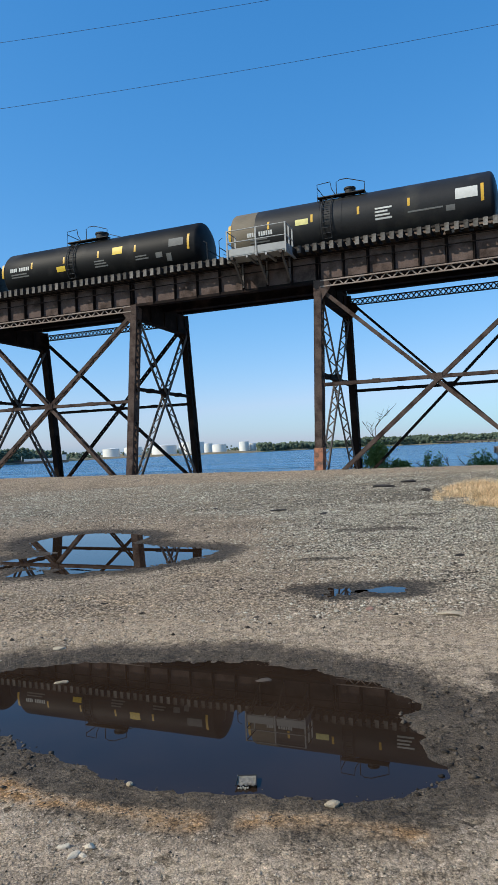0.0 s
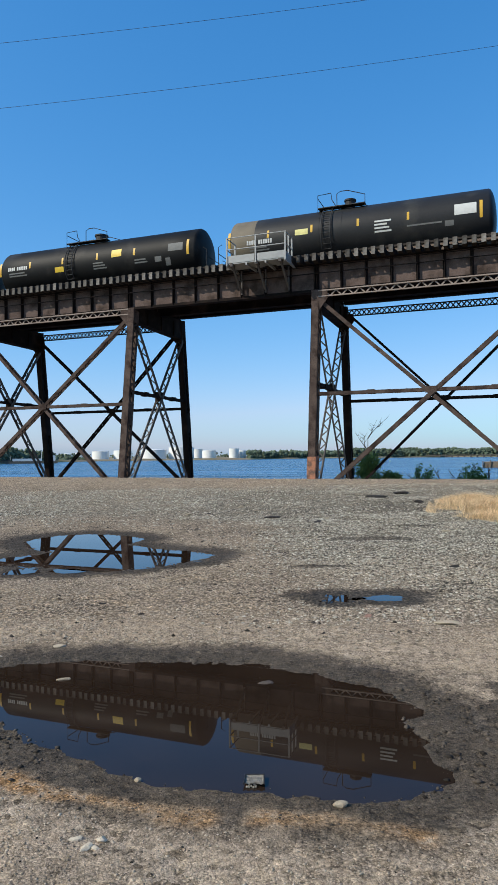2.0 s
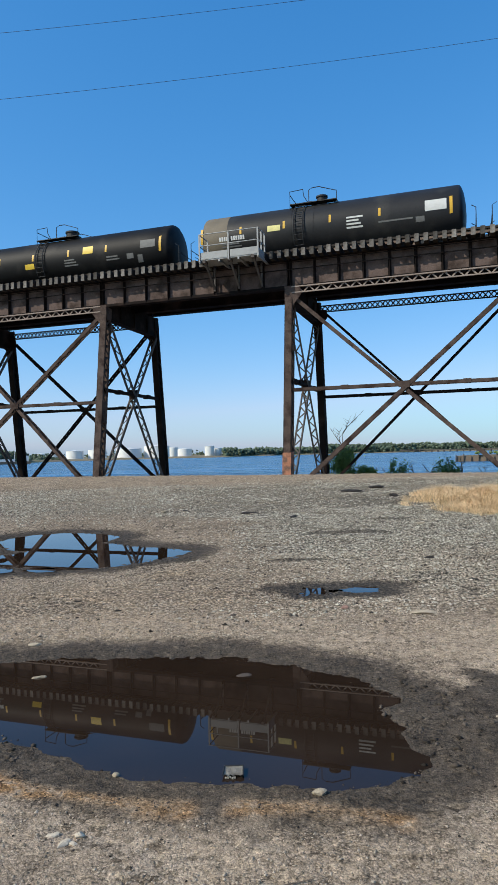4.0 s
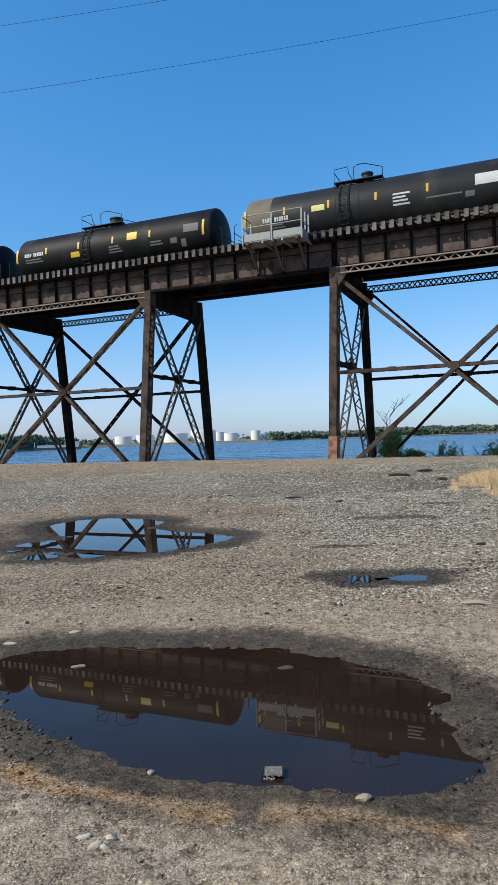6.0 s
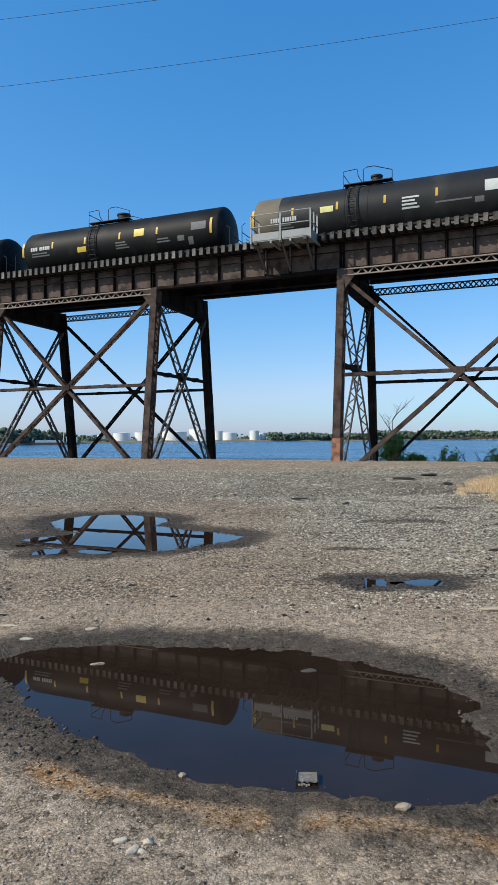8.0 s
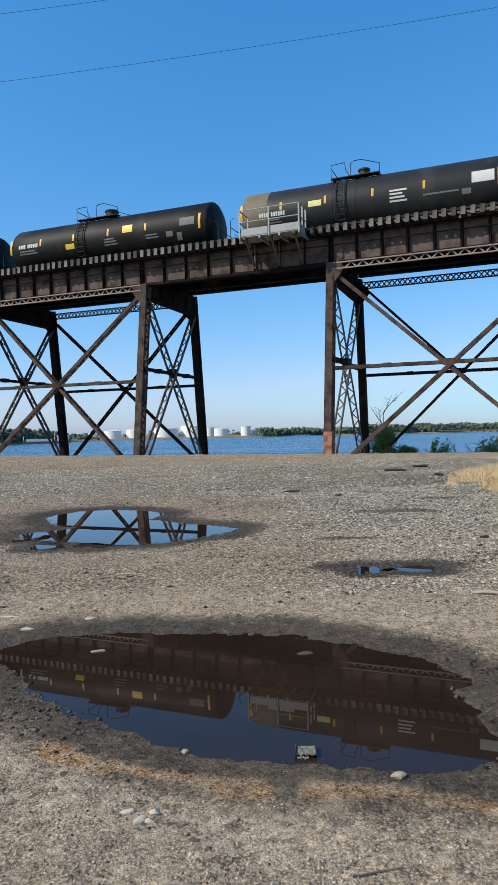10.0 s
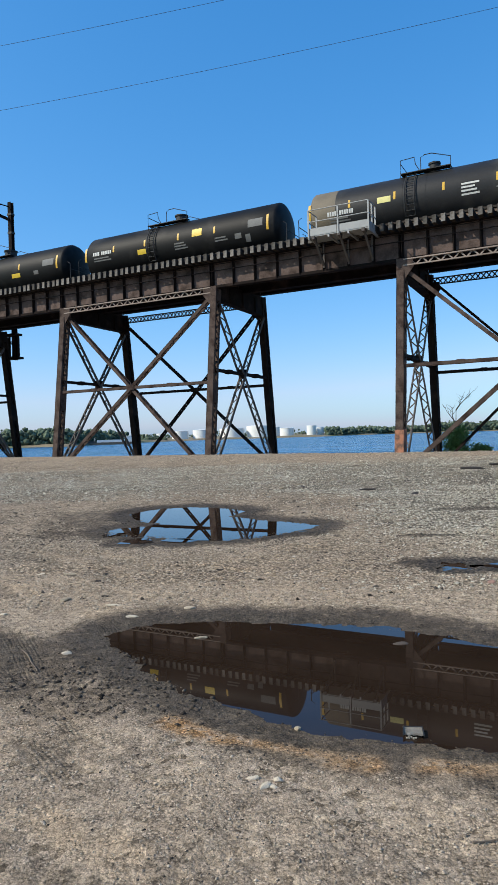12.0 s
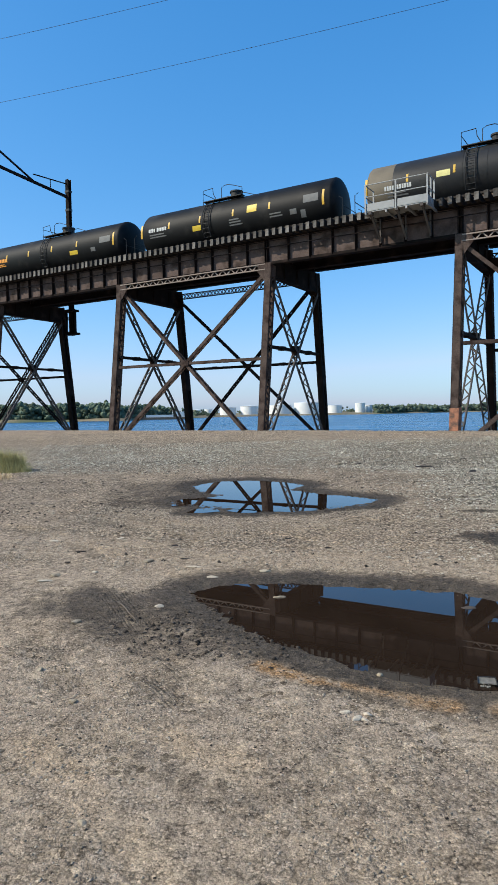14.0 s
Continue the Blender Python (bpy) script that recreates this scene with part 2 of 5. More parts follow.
def ground_mat():
    m = bpy.data.materials.new("gravel_and_mud")
    m.use_nodes = True
    n, l = m.node_tree.nodes, m.node_tree.links
    b = n["Principled BSDF"]
    tc = n.new("ShaderNodeTexCoord")

    def noise_tex(scale, detail=5, rough=0.6):
        t = n.new("ShaderNodeTexNoise")
        t.inputs["Scale"].default_value, t.inputs["Detail"].default_value, t.inputs["Roughness"].default_value = scale, detail, rough
        l.new(tc.outputs["Object"], t.inputs["Vector"])
        return t.outputs[0]

    def attr(name):
        a = n.new("ShaderNodeAttribute")
        a.attribute_name = name
        return a.outputs["Fac"]

    def mix(f, a, c):
        x = n.new("ShaderNodeMix")
        x.data_type = "RGBA"
        for key, v in (("Factor", f), ("A", a), ("B", c)):
            if isinstance(v, tuple):
                x.inputs[key].default_value = (*v, 1)
            elif isinstance(v, float):
                x.inputs[key].default_value = v
            else:
                l.new(v, x.inputs[key])
        return x.outputs["Result"]

    def rng(v, a, c, d=0.0, e=1.0):
        x = n.new("ShaderNodeMapRange")
        for k, q in enumerate((a, c, d, e)):
            x.inputs[k + 1].default_value = q
        l.new(v, x.inputs[0])
        return x.outputs[0]

    def mul(a, c):
        x = n.new("ShaderNodeMath")
        x.operation = "MULTIPLY"
        l.new(a, x.inputs[0])
        l.new(c, x.inputs[1])
        return x.outputs[0]

    big, mid, fine, grit = noise_tex(0.5), noise_tex(3.0), noise_tex(14, 5, 0.7), noise_tex(150, 3, 0.8)

    def cells(scale):
        """Pebbles packed in cells: a random tone, the crevice between them, and a rounded height."""
        warp = n.new("ShaderNodeTexNoise")
        warp.inputs["Scale"].default_value = scale * 0.6
        l.new(tc.outputs["Object"], warp.inputs["Vector"])
        vm = n.new("ShaderNodeVectorMath")
        vm.operation = "MULTIPLY_ADD"
        vm.inputs[1].default_value = (1.3 / scale,) * 3
        l.new(warp.outputs["Color"], vm.inputs[0])
        l.new(tc.outputs["Object"], vm.inputs[2])
        v = n.new("ShaderNodeTexVoronoi")
        v.inputs["Scale"].default_value = scale
        l.new(vm.outputs[0], v.inputs["Vector"])
        sep = n.new("ShaderNodeSeparateColor")
        l.new(v.outputs["Color"], sep.inputs[0])
        return sep.outputs[0], sep.outputs[1], v.outputs["Distance"]

    t1, u1, d1 = cells(75)
    t2, u2, d2 = cells(30)
    t3, u3, d3 = cells(13)
    mud = mix(rng(mid, 0.35, 0.65), (0.30, 0.247, 0.190), (0.45, 0.380, 0.302))
    mud = mix(rng(big, 0.4, 0.65), mud, (0.41, 0.340, 0.262))
    s1 = mix(t1, (0.13, 0.108, 0.087), (0.52, 0.45, 0.37))
    s2 = mix(t2, (0.10, 0.092, 0.075), (0.68, 0.63, 0.52))
    s3 = mix(t3, (0.10, 0.092, 0.075), (0.56, 0.52, 0.43))
    col = mix(rng(mul(rng(fine, 0.40, 0.60), rng(u1, 0.35, 0.6)), 0.0, 1.0, 0.0, 0.85), mud, s1)
    col = mix(mul(rng(mid, 0.40, 0.58), rng(u2, 0.6, 0.75)), col, mix(t2, (0.10, 0.081, 0.060), (0.50, 0.415, 0.31)))
    # darker crumbled soil in streaks along the wheel tracks
    sm = n.new("ShaderNodeMapping")
    sm.inputs["Rotation"].default_value = (0, 0, radians(35))
    sm.inputs["Scale"].default_value = (2.6, 0.55, 1)
    l.new(tc.outputs["Object"], sm.inputs[0])
    st = n.new("ShaderNodeTexNoise")
    st.inputs["Scale"].default_value, st.inputs["Detail"].default_value, st.inputs["Roughness"].default_value = 1.0, 7, 0.68
    l.new(sm.outputs[0], st.inputs["Vector"])
    col = mix(mul(rng(st.outputs[0], 0.50, 0.62, 0.0, 0.5), rng(fine, 0.38, 0.55)), col, mix(t1, (0.085, 0.068, 0.053), (0.34, 0.275, 0.21)))
    col = mix(mul(attr("gravel"), rng(fine, 0.2, 0.45)), col, mix(0.55, s2, s3))
    col = mix(mul(rng(noise_tex(1.7, 7, 0.68), 0.49, 0.60, 0.0, 0.45), rng(fine, 0.36, 0.52)), col, mix(t2, (0.08, 0.066, 0.053), (0.28, 0.23, 0.175)))
    col = mix(mul(rng(noise_tex(2.6, 6, 0.65), 0.55, 0.63, 0.0, 0.6), rng(fine, 0.36, 0.52)), col, mix(t2, (0.36, 0.29, 0.21), (0.66, 0.56, 0.43)))
    col = mix(mul(attr("rust"), rng(fine, 0.32, 0.52)), col, mix(t1, (0.20, 0.115, 0.05), (0.52, 0.31, 0.14)))
    col = mix(mul(attr("pale"), rng(mid, 0.3, 0.6)), col, (0.42, 0.335, 0.24))
    col = mix(mul(rng(noise_tex(1.3, 6, 0.65), 0.48, 0.66, 0.0, 0.5), rng(fine, 0.3, 0.6)), col, mix(t1, (0.12, 0.096, 0.072), (0.46, 0.375, 0.28)))
    def keep1(f, v):
        """1 where f is 0, v where f is 1."""
        x = n.new("ShaderNodeMix")
        x.inputs["A"].default_value = 1.0
        l.new(f, x.inputs["Factor"])
        l.new(v, x.inputs["B"])
        return x.outputs["Result"]

    t0, u0, d0 = cells(140)
    # tones and gaps also darken seams between pebbles: crevice shade put into the colour
    tones = mul(keep1(attr("stony"), mul(rng(u2, 0.0, 1.0, 0.62, 1.45), rng(d2, 0.32, 0.66, 1.12, 0.28))), mul(rng(u1, 0.0, 1.0, 0.80, 1.18), rng(t0, 0.0, 1.0, 0.8, 1.22)))
    gaps = mul(rng(mul(rng(d1, 0.35, 0.75), rng(fine, 0.38, 0.6)), 0.0, 1.0, 1.0, 0.32), rng(mul(rng(d2, 0.4, 0.7), attr("gravel")), 0.0, 1.0, 1.0, 0.5))
    damp = n.new("ShaderNodeMath")
    damp.operation = "ADD"
    l.new(attr("wet"), damp.inputs[0])
    l.new(rng(noise_tex(13, 6, 0.72), 0.3, 0.7, -0.3, 0.3), damp.inputs[1])
    wet = rng(damp.outputs[0], 0.1, 0.95)
    dark = n.new("ShaderNodeVectorMath")
    dark.operation = "SCALE"
    l.new(col, dark.inputs[0])
    l.new(mul(rng(wet, 0.0, 1.0, 1.0, 0.25), mul(gaps, tones)), dark.inputs["Scale"])
    gr = n.new("ShaderNodeVectorMath")
    gr.operation = "SCALE"
    l.new(dark.outputs[0], gr.inputs[0])
    l.new(rng(grit, 0.25, 0.75, 0.6, 1.4), gr.inputs["Scale"])
    warm = n.new("ShaderNodeVectorMath")
    warm.operation = "MULTIPLY"
    warm.inputs[1].default_value = (1.25, 1.15, 1.05)
    l.new(gr.outputs[0], warm.inputs[0])
    l.new(warm.outputs[0], b.inputs["Base Color"])
    l.new(rng(wet, 0.3, 1.0, 0.95, 0.68), b.inputs["Roughness"])
    b.inputs["Specular IOR Level"].default_value = 0.12
    crumb = n.new("ShaderNodeBump")
    crumb.inputs["Strength"].default_value, crumb.inputs["Distance"].default_value = 0.9, 0.02
    l.new(noise_tex(38, 6, 0.75), crumb.inputs["Height"])
    ribs = n.new("ShaderNodeMath")
    ribs.operation = "SINE"
    wob = n.new("ShaderNodeMath")
    wob.operation = "ADD"
    l.new(rng(attr("rib"), -1.0, 1.0, -230.0, 230.0), wob.inputs[0])
    l.new(rng(fine, 0.0, 1.0, -5.0, 5.0), wob.inputs[1])
    l.new(wob.outputs[0], ribs.inputs[0])
    rb = n.new("ShaderNodeBump")
    rb.inputs["Distance"].default_value = 0.0045
    l.new(attr("track"), rb.inputs["Strength"])
    l.new(mul(ribs.outputs[0], rng(noise_tex(7, 3, 0.6), 0.4, 0.62)), rb.inputs["Height"])
    l.new(crumb.outputs[0], rb.inputs["Normal"])
    last = rb.outputs[0]
    for d, dist, strength in ((d3, 0.014, 0.2), (d2, 0.018, 0.8), (d1, 0.008, 0.6), (d0, 0.005, 0.6)):
        bp = n.new("ShaderNodeBump")
        bp.invert = True
        bp.inputs["Strength"].default_value, bp.inputs["Distance"].default_value = strength, dist
        l.new(d, bp.inputs["Height"])
        if d is d2:
            l.new(rng(attr("stony"), 0.0, 1.0, 0.12, 0.85), bp.inputs["Strength"])
        if last:
            l.new(last, bp.inputs["Normal"])
        last = bp.outputs[0]
    l.new(last, b.inputs["Normal"])
    return m


GROUND = ground_mat()


# ---- mesh helpers ----
def part(name, bm, material, parent=None, label="", smooth=False):
    me = bpy.data.meshes.new(name)
    bm.normal_update()
    bm.to_mesh(me)
    bm.free()
    for m_ in material if isinstance(material, (list, tuple)) else [material]:
        me.materials.append(m_)
    if smooth:
        me.shade_smooth()
    ob = new(name, me)
    ob.parent = parent
    if label:
        tagged(ob, label)
    return ob


def share(name, me, parent, m):
    ob = new(name, me)
    ob.parent = parent
    ob.matrix_local = m
    return ob


def empty(name, m=None):
    ob = new(name)
    ob.empty_display_size = 0.3
    if m is not None:
        ob.matrix_world = m
    return ob


def prism(bm, p, q, a, b, mi=0):
    """A bar from p to q with half-widths given by the vectors a and b."""
    p, q, a, b = Vector(p), Vector(q), Vector(a), Vector(b)
    v = [bm.verts.new(c + i * a + j * b) for c in (p, q) for i, j in ((-1, -1), (1, -1), (1, 1), (-1, 1))]
    fs = [bm.faces.new([v[k] for k in ids]) for ids in ((3, 2, 1, 0), (4, 5, 6, 7), (0, 1, 5, 4), (1, 2, 6, 5), (2, 3, 7, 6), (3, 0, 4, 7))]
    for f in fs:
        f.material_index = mi
    return v


def box(bm, x0, x1, y0, y1, z0, z1, mi=0):
    return prism(bm, ((x0 + x1) / 2, (y0 + y1) / 2, z0), ((x0 + x1) / 2, (y0 + y1) / 2, z1), ((x1 - x0) / 2, 0, 0), (0, (y1 - y0) / 2, 0), mi)


def tube(bm, pts, r, seg=8, cap=True):
    """A round bar along points."""
    pts = [Vector(p) for p in pts]
    rings = []
    for k, p in enumerate(pts):
        d = (pts[min(k + 1, len(pts) - 1)] - pts[max(k - 1, 0)]).normalized()
        ref = Vector((0, 0, 1)) if abs(d.z) < 0.9 else Vector((1, 0, 0))
        s = d.cross(ref).normalized()
        t = s.cross(d)
        rr = r[k] if isinstance(r, (list, tuple)) else r
        rings.append([bm.verts.new(p + rr * (math.cos(2 * math.pi * i / seg) * s + math.sin(2 * math.pi * i / seg) * t)) for i in range(seg)])
    for a, b in zip(rings, rings[1:]):
        for i in range(seg):
            bm.faces.new((a[i], a[(i + 1) % seg], b[(i + 1) % seg], b[i]))
    if cap:
        bm.faces.new(rings[0][::-1])
        bm.faces.new(rings[-1])


def lattice(bm, p, q, side, up, chord=0.05, step=0.45, lace=0.03, thick=0.012, double=False):
    """Two chords from p to q, apart by 2 * side, tied by zigzag lacing bars. up: half-height of a chord."""
    p, q, side, up = Vector(p), Vector(q), Vector(side), Vector(up)
    sn, un = side.normalized(), up.normalized()
    for k in (-1, 1):
        prism(bm, p + k * side, q + k * side, sn * chord / 2, up)
    d = q - p
    n = max(2, round(d.length / step))
    for row in ((-1, 1) if double else (1,)):
        for i in range(n):
            a, b = p + d * (i / n), p + d * ((i + 1) / n)
            k = 1 if i % 2 else -1
            a, b = a + side * k + up * row * 0.9, b - side * k + up * row * 0.9
            w = (b - a).cross(un).normalized()
            prism(bm, a, b, w * lace, un * thick)


# ---- value noise for the ground ----
def vnoise(x, y, seed=0):
    xi, yi = np.floor(x).astype(np.int64), np.floor(y).astype(np.int64)
    fx, fy = x - xi, y - yi
    fx, fy = fx * fx * (3 - 2 * fx), fy * fy * (3 - 2 * fy)

    def h(a, b):
        k = (a * 374761393 + b * 668265263 + seed * 1442695041) & 0xFFFFFFFF
        k = ((k ^ (k >> 13)) * 1274126177) & 0xFFFFFFFF
        return ((k ^ (k >> 16)) & 0xFFFF) / 65535.0
    return (h(xi, yi) * (1 - fx) + h(xi + 1, yi) * fx) * (1 - fy) + (h(xi, yi + 1) * (1 - fx) + h(xi + 1, yi + 1) * fx) * fy


def fbm(x, y, f, octaves=4, seed=0):
    out, amp, tot = 0.0, 1.0, 0.0
    for k in range(octaves):
        out = out + amp * vnoise(x * f, y * f, seed + k)
        tot += amp
        amp *= 0.5
        f *= 2.03
    return out / tot - 0.5


def shore(x, y, pts):
    """Distance to a closed outline, negative inside."""
    d = np.full(np.shape(x), 1e9)
    inside = np.zeros(np.shape(x), bool)
    for (ax, ay), (bx, by) in zip(pts, pts[1:] + pts[:1]):
        ex, ey = bx - ax, by - ay
        t = np.clip(((x - ax) * ex + (y - ay) * ey) / (ex * ex + ey * ey), 0, 1)
        d = np.minimum(d, np.hypot(x - ax - t * ex, y - ay - t * ey))
        cross = ((ay > y) != (by > y)) & (x < ex * (y - ay) / (ey if abs(ey) > 1e-9 else 1e-9) + ax)
        inside ^= cross
    return np.where(inside, -d, d)


def step01(v, a, b):
    t = np.clip((v - a) / (b - a), 0, 1)
    return t * t * (3 - 2 * t)


# ---- plan ----
BRIDGE_A = 0.373
BRIDGE = pose(-5.762, 38.092, 0, 0, 0, -math.degrees(BRIDGE_A))      # local x along the deck to the right, y to the far side
PUDDLE_NEAR = [(-2.15, 8.5), (-2.05, 8.75), (-1.8, 8.9), (-1.3, 8.92), (-0.6, 8.87), (-0.05, 8.78), (0.45, 8.55), (0.86, 8.24), (1.08, 7.8), (0.93, 7.62), (0.97, 7.4), (0.94, 7.1), (1.0, 6.88), (0.7, 6.73), (0.32, 6.72), (0.02, 6.8), (-0.35, 6.84), (-0.65, 6.93), (-0.94, 7.16), (-1.3, 7.42), (-1.55, 7.65), (-1.8, 8.0), (-2.05, 8.25)]
PUDDLE_FAR = [(-3.87, 13.77), (-3.77, 14.12), (-3.4, 14.34), (-3.25, 14.62), (-3.52, 14.86), (-3.8, 15.2), (-4.1, 15.96), (-4.03, 16.5), (-3.73, 16.98), (-3.2, 17.18), (-2.62, 17.0), (-2.24, 16.72), (-1.93, 16.28), (-2.11, 15.5), (-1.9, 15.3), (-1.39, 14.84), (-0.86, 14.52), (-0.54, 14.16), (-0.8, 13.5), (-1.16, 13.35), (-1.8, 12.9), (-2.3, 12.98), (-2.8, 13.2), (-3.64, 13.4)]
PUDDLE_STRIP = [(-3.3, 12.6), (-3.26, 12.87), (-3.17, 13.06), (-3.0, 12.97), (-2.9, 12.74), (-3.1, 12.6)]
PUDDLE_SPOT = [(-2.72, 12.79), (-2.66, 12.94), (-2.47, 12.95), (-2.25, 12.8), (-2.36, 12.66), (-2.51, 12.65)]
PUDDLE_SMALL = [(0.85, 11.08), (0.92, 11.18), (1.05, 11.14), (1.13, 10.99), (1.03, 10.85), (0.88, 10.83)]
PUDDLE_THIN = [(1.26, 10.93), (1.33, 11.1), (1.5, 11.15), (1.71, 11.13), (1.69, 10.89), (1.58, 10.81), (1.41, 10.87)]
PUDDLES = ((PUDDLE_NEAR, 0.020, 0.07, 1.0), (PUDDLE_FAR, 0.088, 0.05, 1.2), (PUDDLE_STRIP, 0.088, 0.03, 0.8), (PUDDLE_SPOT, 0.088, 0.03, 0.8), (PUDDLE_SMALL, 0.062, 0.04, 0.7), (PUDDLE_THIN, 0.062, 0.04, 0.7))
RIVER_Z = -4.4


def along(x, y):
    """Bridge-local coordinates."""
    dx, dy = x + 5.762, y - 38.092
    return dx * math.cos(BRIDGE_A) - dy * math.sin(BRIDGE_A), dx * math.sin(BRIDGE_A) + dy * math.cos(BRIDGE_A)


RUTS = ((-3.0, 8.0, -1.6, 6.2, 0.2), (-3.05, 8.7, -2.2, 7.1, 0.16), (-2.75, 9.5, -1.8, 7.7, 0.14), (-3.2, 7.6, -2.3, 6.2, 0.15), (-2.4, 7.2, -1.5, 6.0, 0.12), (-5.5, 12.3, -2.6, 10.6, 0.16), (-2.0, 10.6, -0.8, 9.6, 0.14))


def ruts(x, y):
    """How far a place lies in a tyre track, and the distance across it."""
    track, rib = np.zeros(np.shape(x)), np.zeros(np.shape(x))
    for x0, y0, x1, y1, w in RUTS:
        ex, ey = x1 - x0, y1 - y0
        ln = math.hypot(ex, ey)
        t = ((x - x0) * ex + (y - y0) * ey) / ln
        d = ((x - x0) * ey - (y - y0) * ex) / ln + 0.12 * np.sin(t * 0.9)
        m = (1 - step01(np.abs(d), w * 0.6, w)) * step01(t, 0, 0.6) * (1 - step01(t, ln - 0.6, ln)) * step01(fbm(x, y, 2.3, 3, 83), -0.14, 0.14)
        rib = np.where(m > track, d, rib)
        track = np.maximum(track, m)
    return track, rib


def terrain(x, y):
    x, y = np.asarray(x, float), np.asarray(y, float)
    bx, by = along(x, y)
    near = 1 - step01(np.hypot(x, y - 10), 30, 60)
    z = (0.004 * np.clip(x, -40, 40) + 0.011 * (np.clip(y, -30, 60) - 5.5)) + 0.02
    z = z + 0.255 * step01(by, -16, -1.6) * (1 - 0.004 * np.clip(-bx, 0, 40))
    z = z + near * (0.05 * fbm(x, y, 0.22, 3, 3) + 0.022 * fbm(x, y, 0.9, 3, 11) + 0.016 * fbm(x, y, 4.0, 3, 19) + 0.013 * (1 + 1.5 * fbm(x, y, 0.7, 2, 29)) * fbm(x, y, 14.0, 2, 23))
    # ruts of tyres beside the near puddle
    track, rib = ruts(x, y)
    z = z - 0.009 * track
    for pts, zw, slope, reach in PUDDLES:
        d = shore(x, y, pts) + 0.05 * fbm(x, y, 2.2, 3, 31) + 0.07 * fbm(x, y, 9.0, 3, 37)
        rim = zw + slope * np.clip(d, -0.6, 3)
        k = 0.012
        hh = np.clip(0.5 + 0.5 * (z - rim) / k, 0, 1)
        z = np.where(d < 2.5, z * (1 - hh) + rim * hh - k * hh * (1 - hh) + 0.005 * fbm(x, y, 17.0, 2, 23), z)
    fall = np.clip(by + 0.9, 0, None)
    z = z - 0.07 * np.minimum(fall, 8) - 0.5 * np.clip(fall - 8, 0, 12) - 0.02 * np.clip(fall - 20, 0, 40)
    return z


def height(x, y):
    return float(terrain(np.array([x]), np.array([y]))[0])


def steps(*spans):
    out = [spans[0][0]]
    for a, b, d in spans:
        n = max(1, round((b - a) / d))
        out += [a + (b - a) * (k + 1) / n for k in range(n)]
    return np.array(out)


def wetness(x, y):
    wet = np.zeros(np.shape(x))
    for pts, zw, slope, reach in PUDDLES:
        d = shore(x, y, pts) + 0.16 * fbm(x, y, 1.3, 3, 41) + 0.10 * fbm(x, y, 7, 3, 43)
        wet = np.maximum(wet, 1 - step01(d, 0.20 * reach, 0.64 * reach))
    for cx, cy, rx, ry, amt in ((1.05, 11.05, 1.1, 0.42, 0.9), (1.2, 12.95, 0.75, 0.14, 0.75), (-2.6, 8.0, 0.85, 0.6, 0.95), (-2.4, 7.6, 0.6, 0.5, 0.8), (-2.0, 7.25, 0.55, 0.4, 0.65), (-2.05, 8.4, 0.4, 0.5, 1.0), (-3.6, 13.6, 1.6, 0.5, 0.6), (1.7, 7.35, 1.3, 1.05, 1.7), (-4.6, 15.2, 1.1, 1.6, 0.6), (4.3, 21.5, 1.4, 2.0, 0.35), (2.4, 15.6, 1.2, 0.3, 0.5), (3.6, 17.5, 1.0, 0.25, 0.5)):
        d = np.hypot((x - cx) / rx, (y - cy) / ry) + 1.3 * fbm(0.89 * x + 0.46 * y, 0.25 * (0.89 * y - 0.46 * x), 2.6, 4, 47) + 0.6 * fbm(x, y, 6.0, 3, 49)
        wet = np.maximum(wet, np.minimum(1, amt * (1 - step01(d, 0.45, 1.25))))
    return wet


